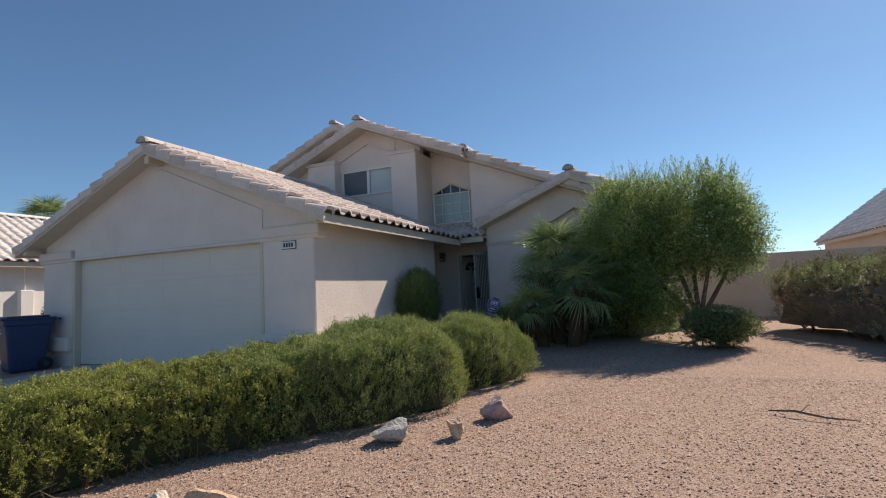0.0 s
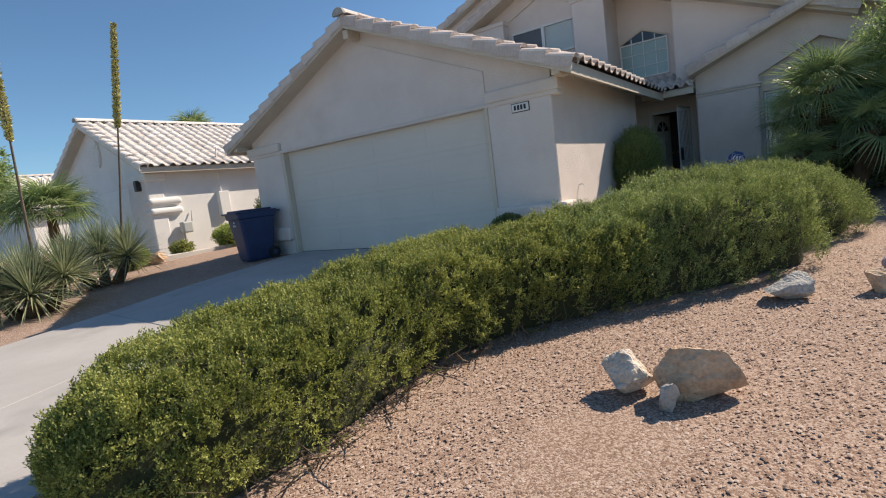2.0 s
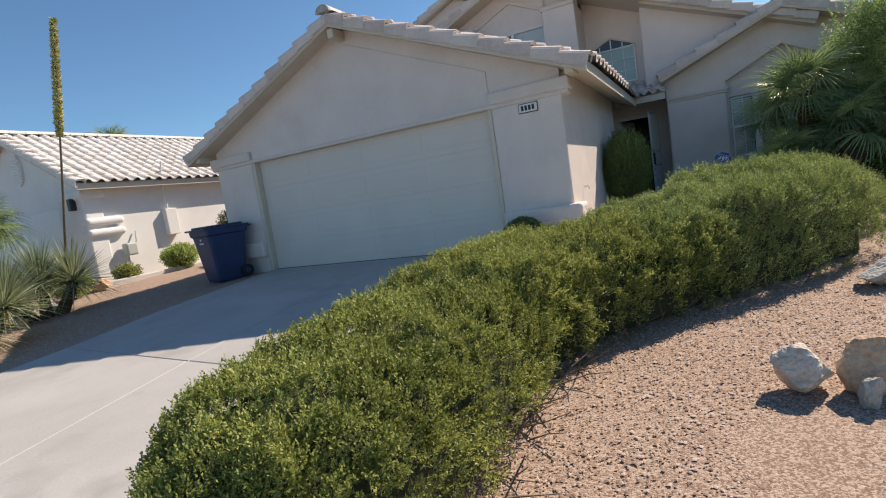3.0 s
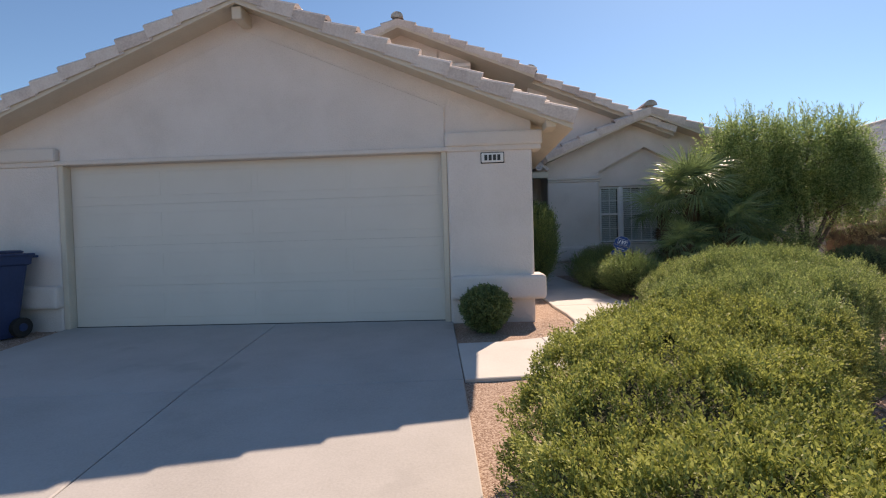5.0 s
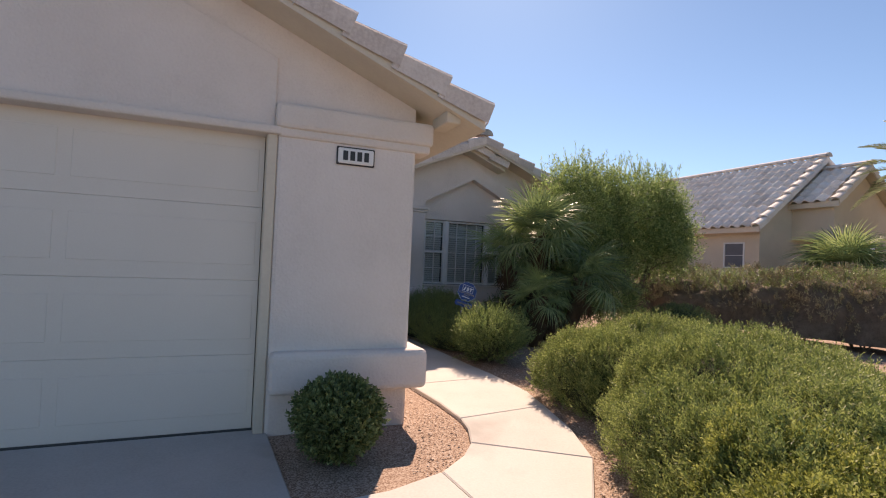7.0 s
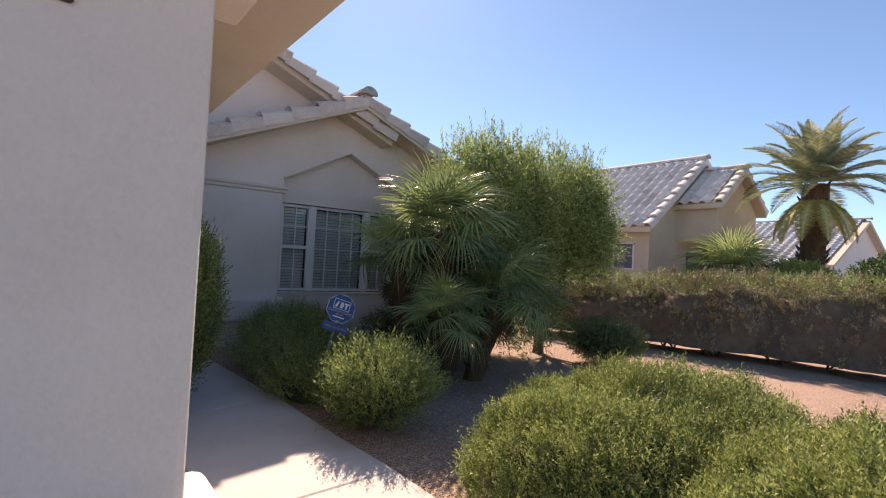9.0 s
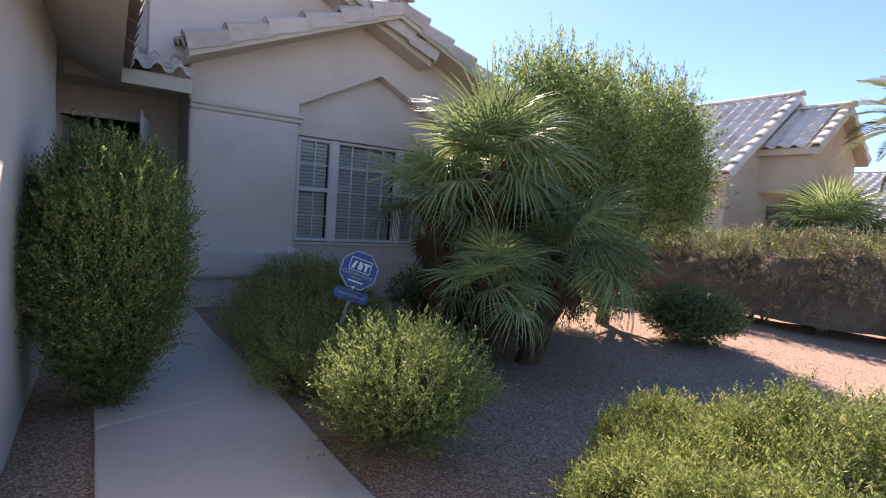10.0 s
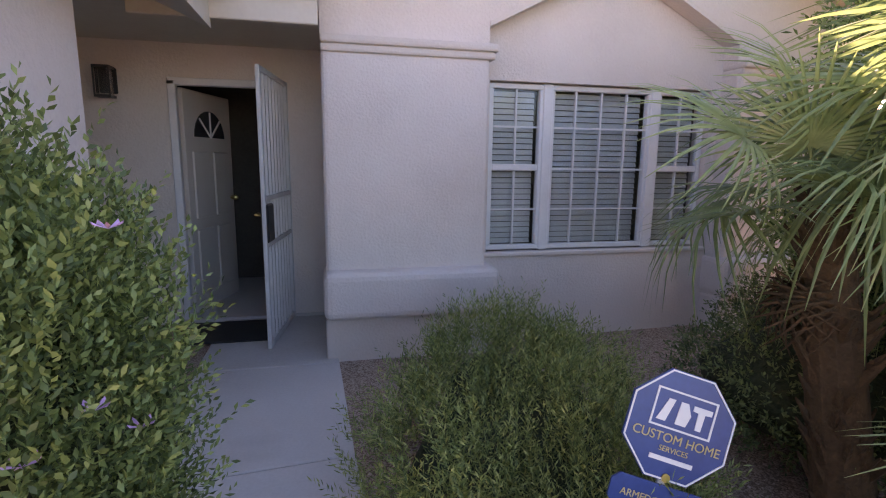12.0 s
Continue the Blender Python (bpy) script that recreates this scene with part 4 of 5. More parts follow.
def catmull(pts, n):
    """Points along a smooth line through rows of numbers."""
    p = np.array(pts, float)
    p = np.vstack([2 * p[0] - p[1], p, 2 * p[-1] - p[-2]])
    out = []
    for u in np.linspace(0, len(p) - 3 - 1e-6, n):
        k = int(u)
        t = u - k
        a, b, c, d = p[k:k + 4]
        out.append(0.5 * ((2 * b) + (c - a) * t + (2 * a - 5 * b + 4 * c - d) * t * t + (3 * b - a - 3 * c + d) * t ** 3))
    return np.array(out)


def lump(p, s, seed=0.0):
    return np.array([noise.noise((q[0] * s + seed, q[1] * s, q[2] * s)) for q in p])


def hedge(name, spine, label, leaf_mat, count, leaf_len, leaf_w, sprig, seed, per=7, clear=0.0, power=0.62, bumpy=0.07, up=0.5, core=True, under_mat=None, flat=False):
    """A long clipped shrub along a spine of (x, y, half width, height). clear: the height of the bare foot."""
    rng = np.random.default_rng(seed)
    ob = thing(name, label, "hedge")
    line = catmull(spine, 90)
    seglen = np.r_[0, np.cumsum(np.linalg.norm(np.diff(line[:, :2], axis=0), axis=1))]
    total = seglen[-1]

    def surface(s, th, swell=1.0):
        x, y, w, h = [np.interp(s, seglen, line[:, k]) for k in range(4)]
        dx, dy = np.gradient(line[:, 0]), np.gradient(line[:, 1])
        tx, ty = np.interp(s, seglen, dx), np.interp(s, seglen, dy)
        l = np.hypot(tx, ty)
        tx, ty = tx / l, ty / l
        end = np.minimum(s, total - s)
        r = np.clip(end / np.maximum(w * 0.9, 0.2), 0, 1)
        cap = np.sqrt(np.clip(1 - (1 - r) ** 2, 0.02, 1))
        c, sn = np.cos(th), np.sin(th)
        a = np.sign(c) * np.abs(c) ** power * w * cap * swell
        z = np.abs(sn) ** power * h * (0.55 + 0.45 * cap) * swell
        g = np.array([ground_z(q) for q in y - a * tx]) if not flat else 0.05
        px_, py_ = x + a * ty, y - a * tx
        p = np.stack([px_, py_, g + np.maximum(z, clear)], -1)
        no = unit(np.stack([c * ty * 1.0, -c * tx * 1.0, sn * 1.1], -1))
        return p, no

    tuft = 7
    m = count // tuft
    n = m * tuft
    s = rng.uniform(0, total, m)
    th = rng.uniform(0.0, math.pi, m)
    across = rng.uniform(-1, 1, m)
    th = np.where(rng.uniform(size=m) < 0.45, np.arccos(np.sign(across) * np.abs(across) ** (1 / power)), th)
    s = np.clip(np.repeat(s, tuft) + rng.normal(size=n) * 0.022, 0, total)
    th = np.clip(np.repeat(th, tuft) + rng.normal(size=n) * 0.03, 0, math.pi)
    p, no = surface(s, th)
    b = lump(p, 2.3, seed) * 1.0 + lump(p, 6.5, seed + 9) * 0.6 + lump(p, 13.0, seed + 5) * 0.4
    p = p + no * (bumpy * b)[:, None] - no * (np.repeat(rng.uniform(0.0, 0.06, m), tuft) + rng.uniform(0.0, 0.025, n))[:, None]
    axis = no * 0.7 + np.array([0, 0, up]) + np.repeat(rng.normal(size=(m, 3)) * 0.3, tuft, 0) + rng.normal(size=(n, 3)) * 0.25
    foliage("foliage", sprig_arrays(p, axis, sprig, per, leaf_len, leaf_w, rng), leaf_mat, ob)["kind"] = "stuff"
    # Added inner hull, near-black by default to stand for shade between shoots.
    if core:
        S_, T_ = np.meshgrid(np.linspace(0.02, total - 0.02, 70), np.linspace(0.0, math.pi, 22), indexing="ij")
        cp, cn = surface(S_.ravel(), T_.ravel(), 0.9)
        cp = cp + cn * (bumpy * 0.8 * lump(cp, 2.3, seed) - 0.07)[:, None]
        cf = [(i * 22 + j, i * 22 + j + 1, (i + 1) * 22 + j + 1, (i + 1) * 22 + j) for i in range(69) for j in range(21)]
        under(new("shaded_core", mesh_of("shaded_core", cp, cf, under_mat or core_shade, True)), ob)
    return ob


FRONT = [(1.15, -6.45, 0.60, 0.56), (1.15, -5.9, 0.70, 0.69), (1.16, -5.1, 0.69, 0.67), (1.17, -4.3, 0.71, 0.72), (1.36, -3.6, 0.75, 0.72), (1.90, -2.95, 0.72, 0.68), (2.40, -2.40, 0.70, 0.66), (2.75, -2.0, 0.55, 0.55)]
front_hedge = hedge("hedge", FRONT, "low clipped yellow-green hedge winding beside the driveway", hedge_leaf, 36000, 0.018, 0.009, 0.065, 3, per=9, bumpy=0.11, power=0.58)
MOUND = [(1.70, -3.20, 0.42, 0.52), (2.10, -2.65, 0.66, 0.68), (2.66, -2.02, 0.86, 0.76), (3.18, -1.35, 0.96, 0.81), (3.52, -0.62, 0.96, 0.75)]
hedge("rosemary_hedge", MOUND, "broad rounded olive-green rosemary hedge beside the walk", rosemary_leaf, 27000, 0.020, 0.0068, 0.10, 4, per=11, up=0.9, bumpy=0.13, power=0.76)
MOUND_B = [(3.38, -0.95, 0.86, 0.64), (3.50, -0.28, 0.98, 0.67), (3.56, 0.35, 0.94, 0.60), (3.60, 1.0, 0.66, 0.42)]
hedge("rosemary_hedge", MOUND_B, "low rounded olive-green rosemary hedge at the bend of the walk", rosemary_leaf, 17000, 0.021, 0.0068, 0.12, 14, per=12, up=0.9, bumpy=0.13, power=0.78)
# dry stems at its foot
rng = np.random.default_rng(8)
bm = bmesh.new()
for i in range(130):
    k = rng.integers(1, 7)
    a, b = FRONT[k - 1], FRONT[k]
    t = rng.uniform()
    x, y = a[0] + (b[0] - a[0]) * t + a[2] * rng.uniform(0.75, 1.05), a[1] + (b[1] - a[1]) * t - a[2] * rng.uniform(0.0, 0.3)
    z = ground_z(y)
    d = Vector((rng.normal() * 0.14 + 0.05, rng.normal() * 0.14 - 0.05, rng.uniform(0.05, 0.24)))
    q = Vector((x, y, z - 0.02))
    tube(bm, [q, q + d * 0.6 + Vector(rng.normal(size=3) * 0.02), q + d], [0.005, 0.004, 0.002], 4)
part("dry_stem_growth", bm, twig, front_hedge, "bare grey-brown twigs")["kind"] = "stuff"


def bush(name, label, at, radius, height, leaf_mat, count, leaf_len, leaf_w, sprig, seed, per=7, up=0.4, bumpy=0.12, squash=1.0, core_scale=0.8, stems=7, category="shrub", spiky=0.35, foot=0.0, taper=0.25):
    """A rounded shrub: stems, a core coloured dark for inner shade, and leafy shoots over an uneven dome."""
    rng = np.random.default_rng(seed)
    x, y = at
    z0 = ground_z(y)
    ob = thing(name, label, category, (x, y, z0))
    cz = foot + (height - foot) * 0.5
    rz = (height - foot) * 0.5

    def dome(u):
        p = u * np.array([radius, radius * squash, rz])
        b = lump(u, 2.2, seed) + 0.5 * lump(u, 5.0, seed + 3)
        p = p * (1 + bumpy * b)[:, None]
        low = u[:, 2] < 0
        p[low, :2] *= (1 - taper * np.abs(u[low, 2:3]) ** 1.3)
        return p + np.array([x, y, z0 + cz])

    u = unit(rng.normal(size=(count, 3)))
    p = dome(u) - u * (rng.uniform(0, 1, count) ** 2 * 0.35 * radius)[:, None]
    axis = u * 0.7 + np.array([0, 0, up]) + rng.normal(size=(count, 3)) * spiky
    foliage("foliage", sprig_arrays(p, axis, sprig, per, leaf_len, leaf_w, rng), leaf_mat, ob)["kind"] = "stuff"
    # Added hull under the shoots, its dark colour painted as inner shade.
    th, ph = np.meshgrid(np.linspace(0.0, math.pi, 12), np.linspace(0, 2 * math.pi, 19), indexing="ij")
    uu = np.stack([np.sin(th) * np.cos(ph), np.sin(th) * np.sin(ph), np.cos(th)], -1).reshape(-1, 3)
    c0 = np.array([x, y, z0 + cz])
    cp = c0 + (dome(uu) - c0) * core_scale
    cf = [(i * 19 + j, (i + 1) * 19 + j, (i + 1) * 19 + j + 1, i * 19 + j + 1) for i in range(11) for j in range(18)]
    under(new("shaded_core", mesh_of("shaded_core", cp, cf, core_shade, True)), ob)
    for i in range(stems):
        a = 2 * math.pi * i / stems
        q = Vector((x, y, z0 - 0.03))
        e = Vector((math.cos(a) * radius * 0.5, math.sin(a) * radius * 0.5 * squash, height * 0.6))
        part("stem", tube(bmesh.new(), [q, q + e * 0.5 + Vector((0, 0, 0.03)), q + e], [0.014, 0.010, 0.005], 6), twig, ob)
    return ob


tall = bush("shrub", "tall loose green shrub with a few purple flowers", (1.50, 2.98), 0.37, 1.42, sage_leaf, 6800, 0.021, 0.0095, 0.19, 21, per=18, up=1.2, bumpy=0.20, squash=1.25, spiky=0.3, taper=0.6)
rng = np.random.default_rng(4)
for i in range(14):
    a, zz = rng.uniform(0, 6.28), rng.uniform(0.9, 1.62)
    q = Vector((1.50 + 0.38 * math.cos(a), 2.98 + 0.46 * math.sin(a), zz * 0.9))
    bm = bmesh.new()
    for k in range(5):
        b = k * 1.257
        c = q + Vector((math.cos(b) * 0.012, math.sin(b) * 0.012, 0.008))
        f = [bm.verts.new(q), bm.verts.new(c + Vector((math.cos(b + 0.5) * 0.01, math.sin(b + 0.5) * 0.01, 0))), bm.verts.new(c + Vector((math.cos(b), math.sin(b), 0.5)) * 0.012), bm.verts.new(c + Vector((math.cos(b - 0.5) * 0.01, math.sin(b - 0.5) * 0.01, 0)))]
        bm.faces.new(f)
    part("flower", bm, flower_purple, tall)
# long shoots that stand above its crown
sa, sr = rng.uniform(0, 6.28, 150), np.sqrt(rng.uniform(0, 1, 150))
sp = np.stack([1.50 + np.cos(sa) * sr * 0.34, 2.86 + np.sin(sa) * sr * 0.40, 1.30 - 0.24 * sr ** 2], -1)
foliage("shoot_growth", sprig_arrays(sp, np.array([[0, 0, 1.0]]) + rng.normal(size=(150, 3)) * 0.14, 0.28, 44, 0.022, 0.010, rng, 0.7), shrub_leaf, tall)["kind"] = "stuff"
bush("shrub", "small round dark green clipped shrub beside the garage pillar", (0.49, -0.50), 0.26, 0.48, dark_leaf, 2600, 0.028, 0.016, 0.05, 22, per=7, bumpy=0.06)
bush("shrub", "loose mid-green shrub with upright shoots beside the front walk", (2.88, 1.90), 0.40, 0.50, shrub_leaf, 2000, 0.026, 0.008, 0.22, 23, per=20, up=1.0, bumpy=0.28)
SB = [(2.90, 2.35, 0.40, 0.20), (2.92, 2.95, 0.50, 0.26), (2.95, 3.6, 0.56, 0.42), (3.06, 4.2, 0.56, 0.50), (3.22, 4.75, 0.45, 0.44)]
hedge("rosemary_bed", SB, "dark grey-green rosemary mound around the sign", rosemary_leaf, 4800, 0.030, 0.006, 0.24, 5, per=17, up=1.0, bumpy=0.14, power=0.8)
bush("shrub", "low dark rounded shrub in the shade of the tree", (7.0, 2.7), 0.54, 0.60, dark_leaf, 3200, 0.026, 0.012, 0.07, 24, bumpy=0.12)
bush("shrub", "dark shrub under the palm against the wall", (5.4, 4.4), 0.7, 0.8, dark_leaf, 2500, 0.03, 0.012, 0.09, 25, bumpy=0.15)
bush("shrub", "dark low shrub at the foot of the palm", (4.6, 3.9), 0.7, 0.7, dark_leaf, 2200, 0.03, 0.012, 0.09, 26, bumpy=0.15)

# the neighbour's hedge, bare at the foot
NH = [(11.6, -4.6, 0.6, 1.5), (11.4, -2.5, 0.62, 1.46), (10.8, -0.6, 0.62, 1.40), (10.35, 0.8, 0.62, 1.34), (9.95, 2.0, 0.6, 1.28), (9.5, 3.2, 0.58, 1.22), (9.0, 4.4, 0.55, 1.16), (8.6, 5.8, 0.5, 1.1)]
nh = hedge("hedge", NH, "tall clipped hedge with brown leggy foot along the boundary", russet_leaf, 11000, 0.032, 0.015, 0.10, 31, per=8, clear=0.12, power=0.66, bumpy=0.30, core=True, under_mat=bark)
rng = np.random.default_rng(32)
line = catmull(NH, 80)
k = rng.integers(0, 80, 6000)
tp = np.stack([line[k, 0] + rng.uniform(-0.55, 0.55, 6000), line[k, 1] + rng.uniform(-0.1, 0.1, 6000), line[k, 3] - 0.02 + rng.uniform(-0.30, 0.10, 6000)], -1)
foliage("top_growth", sprig_arrays(tp, np.array([[0, 0, 1.0]]) + rng.normal(size=(6000, 3)) * 0.3, 0.13, 8, 0.03, 0.010, rng), shrub_leaf, nh, "fresh green top growth")["kind"] = "stuff"
for i in range(26):
    u = line[int(rng.integers(0, 80))]
    q = Vector((u[0] + rng.normal() * 0.12, u[1], ground_z(u[1]) - 0.03))
    for j in range(3):
        e = Vector((rng.normal() * 0.22, rng.normal() * 0.22, 0.5))
        part("stem", tube(bmesh.new(), [q, q + e * 0.5 + Vector((rng.normal() * 0.03, 0, 0)), q + e], [0.016, 0.011, 0.006], 6), twig, nh)


# fan palm: one frond mesh, many fronds
def fan_frond_mesh(name, mat, blades=34, radius=0.62, seed=1, droop=0.25):
    rng = random.Random(seed)
    vs, fs = [], []

    def strip(pts, widths, nor):
        base = len(vs)
        for (p, w) in zip(pts, widths):
            d = (pts[-1] - pts[0]).normalized()
            s = d.cross(nor).normalized()
            vs.extend([p - s * w, p + nor * w * 0.5, p + s * w])
        for i in range(len(pts) - 1):
            a = base + 3 * i
            fs.extend([(a, a + 1, a + 4, a + 3), (a + 1, a + 2, a + 5, a + 4)])

    strip([Vector((0, 0, 0)), Vector((0.25, 0, 0.03)), Vector((0.5, 0, 0.04))], [0.012, 0.009, 0.008], Vector((0, 0, 1)))
    hub = Vector((0.5, 0, 0.04))
    for i in range(blades):
        a = radians(-125 + 250 * i / (blades - 1)) + rng.uniform(-0.03, 0.03)
        r = radius * (0.72 + 0.28 * math.cos(a * 0.6)) * rng.uniform(0.9, 1.08)
        d = Vector((math.cos(a), math.sin(a), 0.0))
        up = Vector((0, 0, 1))
        lift = 0.10 * math.cos(i * math.pi)
        nor = (up + Vector((-math.sin(a), math.cos(a), 0)) * lift).normalized()
        drop = droop * rng.uniform(0.6, 1.5)
        pts = [hub + d * (r * q) + up * (0.10 * q - drop * r * q ** 2.6) for q in (0.0, 0.3, 0.55, 0.8, 1.0)]
        strip(pts, [0.004, 0.0115, 0.011, 0.007, 0.001], nor)
    return mesh_of(name, vs, fs, mat)


FROND = [fan_frond_mesh("frond", palm_leaf, 34, 0.62, k, 0.22 + 0.16 * k) for k in range(4)]
DEADF = fan_frond_mesh("dead_frond", palm_dead, 18, 0.5, 9, 0.7)
palm = thing("fan_palm", "clumping fan palm with several heads of stiff green fronds", "palm", (4.30, 3.05, ground_z(3)))
rng = random.Random(17)
for hx, hy, hz, count, scale, lo in ((4.38, 3.15, 1.74, 27, 0.84, -0.45), (4.02, 3.55, 1.42, 15, 0.70, -0.5), (4.0, 2.55, 0.80, 26, 0.52, -0.35), (4.85, 2.60, 1.05, 20, 0.74, -0.5), (4.95, 3.4, 1.35, 13, 0.82, -0.2)):
    base = Vector((4.30 + (hx - 4.30) * 0.6, 3.05 + (hy - 3.05) * 0.6, ground_z(hy) - 0.05))
    head = Vector((hx, hy, hz))
    bm = tube(bmesh.new(), [base, base.lerp(head, 0.5) + Vector((0, 0, -0.02)), head], [0.11, 0.10, 0.08], 12)
    for f in range(90):
        t = rng.uniform(0.1, 1.0)
        a = rng.uniform(0, 6.28)
        q = base.lerp(head, t) + Vector((math.cos(a), math.sin(a), 0)) * 0.085
        e = q + Vector((math.cos(a) * 0.07, math.sin(a) * 0.07, 0.10))
        tube(bm, [q, e], [0.022, 0.004], 4)
    part("trunk", bm, palm_dead, palm, "fibrous red-brown trunk")
    for i in range(count):
        az = 2.399963 * i + rng.uniform(-0.2, 0.2)
        el = lo + (1.35 - lo) * (i / count) ** 1.1
        m = Matrix.Translation(head + Vector((0, 0, rng.uniform(-0.12, 0.05)))) @ Matrix.Rotation(az, 4, 'Z') @ Matrix.Rotation(-el, 4, 'Y') @ Matrix.Rotation(rng.uniform(-0.5, 0.5), 4, 'X') @ Matrix.Scale(scale * rng.uniform(0.85, 1.1), 4)
        ob = under(new("frond", FROND[i % 4] if el > -0.2 else FROND[3]), palm)
        ob.matrix_basis = m
    for i in range(6):
        az = 1.05 * i
        ob = under(new("dead_frond", DEADF), palm)
        ob.matrix_basis = Matrix.Translation(head + Vector((0, 0, -0.15))) @ Matrix.Rotation(az, 4, 'Z') @ Matrix.Rotation(1.3, 4, 'Y') @ Matrix.Scale(0.5, 4)


# broad-leaved tree behind the palm
def tree(name, label, base, limbs, crown, leaf_mat, clumps, per_clump, leaf_len, leaf_w, seed, trunk_r=0.07, category="tree", shoots=0, tops=0.3):
    """limbs: ends of the main limbs; crown: list of ellipsoids (centre, radii) that hold the leaf clumps."""
    rng = np.random.default_rng(seed)
    base = Vector(base)
    ob = thing(name, label, category, tuple(base))
    fork = base + Vector((0.02, 0, 0.35))
    part("trunk", tube(bmesh.new(), [base - Vector((0, 0, 0.05)), base + Vector((0.01, 0, 0.2)), fork], [trunk_r * 1.3, trunk_r * 1.05, trunk_r], 10), bark, ob)
    for e in limbs:
        e = Vector(e)
        mid = fork.lerp(e, 0.5) + Vector(rng.normal(size=3) * 0.08)
        part("limb", tube(bmesh.new(), [fork - Vector((0, 0, 0.06)), mid, e], [trunk_r * 0.7, trunk_r * 0.45, trunk_r * 0.15], 7), bark, ob)
        for j in range(4):
            q = fork.lerp(e, rng.uniform(0.4, 0.9))
            b = q + Vector(rng.normal(size=3) * 0.35) + Vector((0, 0, 0.25))
            part("branch", tube(bmesh.new(), [q, q.lerp(b, 0.5) + Vector((0, 0, 0.04)), b], [trunk_r * 0.25, trunk_r * 0.15, trunk_r * 0.05], 5), bark, ob)
    cs = []
    weights = np.array([r[0] * r[1] * r[2] for c, r in crown])
    pick = rng.choice(len(crown), clumps, p=weights / weights.sum())
    u = unit(rng.normal(size=(clumps, 3))) * (rng.uniform(0.25, 1.0, clumps) ** 0.45)[:, None]
    C = np.array([crown[k][0] for k in pick]) + u * np.array([crown[k][1] for k in pick])
    keep = lump(C, 1.7, seed) > -0.36
    C, u = C[keep], u[keep]
    n = len(C) * per_clump
    P_ = np.repeat(C, per_clump, 0) + rng.normal(size=(n, 3)) * np.array([0.10, 0.10, 0.09])
    A_ = np.repeat(u, per_clump, 0) * 0.6 + np.array([0, 0, 0.45]) + rng.normal(size=(n, 3)) * 0.5
    foliage("crown", sprig_arrays(P_, A_, 0.14, 6, leaf_len, leaf_w, rng), leaf_mat, ob)["kind"] = "stuff"
    if shoots:
        k = rng.integers(0, len(crown), shoots)
        cc, rr = np.array([crown[i][0] for i in k]), np.array([crown[i][1] for i in k])
        a = rng.uniform(0, 2 * math.pi, shoots)
        q = np.sqrt(rng.uniform(0, 1, shoots)) * 0.8
        sp = cc + np.stack([np.cos(a) * q * rr[:, 0], np.sin(a) * q * rr[:, 1], np.sqrt(1 - q * q) * rr[:, 2] * 0.95], -1)
        foliage("shoot_growth", sprig_arrays(sp, np.array([[0, 0, 1.0]]) + rng.normal(size=(shoots, 3)) * 0.22, tops, 22, leaf_len, leaf_w * 0.9, rng, 0.6), leaf_mat, ob)["kind"] = "stuff"
    return ob


tree("tree", "broad bushy evergreen tree with upright shoots beside the house", (6.75, 3.7, 0.08),
     [(5.4, 3.9, 2.2), (6.1, 3.3, 2.7), (6.9, 3.9, 2.7), (7.6, 3.6, 2.1), (7.1, 3.2, 2.1), (5.8, 4.2, 1.4)],
     [((5.75, 3.9, 2.08), (0.96, 0.9, 1.04)), ((6.86, 3.7, 2.12), (0.98, 0.9, 0.92)), ((7.26, 3.5, 1.80), (0.62, 0.65, 0.62)), ((5.45, 4.0, 1.1), (0.80, 0.8, 0.9)), ((6.1, 3.5, 1.0), (0.52, 0.6, 0.8))],
     tree_leaf, 2900, 10, 0.052, 0.017, 41, shoots=420, tops=0.40)


# spiky rosettes across the driveway
def rosette(bm_vs, bm_fs, c, n, length, width, rng, lo=-0.35, hi=1.4, bend=0.25):
    for i in range(n):
        az = 2.399963 * i
        el = lo + (hi - lo) * (i / n) ** 0.8 + rng.uniform(-0.1, 0.1)
        d = Vector((math.cos(az) * math.cos(el), math.sin(az) * math.cos(el), math.sin(el)))
        s = d.cross(Vector((0, 0, 1))).normalized()
        up = s.cross(d)
        L = length * rng.uniform(0.75, 1.15)
        base = len(bm_vs)
        for q, w in ((0.02, 0.6), (0.35, 1.0), (0.7, 0.7), (1.0, 0.02)):
            p = c + d * (L * q) - Vector((0, 0, 1)) * (bend * L * q * q * math.cos(el))
            bm_vs.extend([p - s * width * w, p - up * width * w * 0.4, p + s * width * w])
        for k in range(3):
            a = base + 3 * k
            bm_fs.extend([(a, a + 1, a + 4, a + 3), (a + 1, a + 2, a + 5, a + 4)])


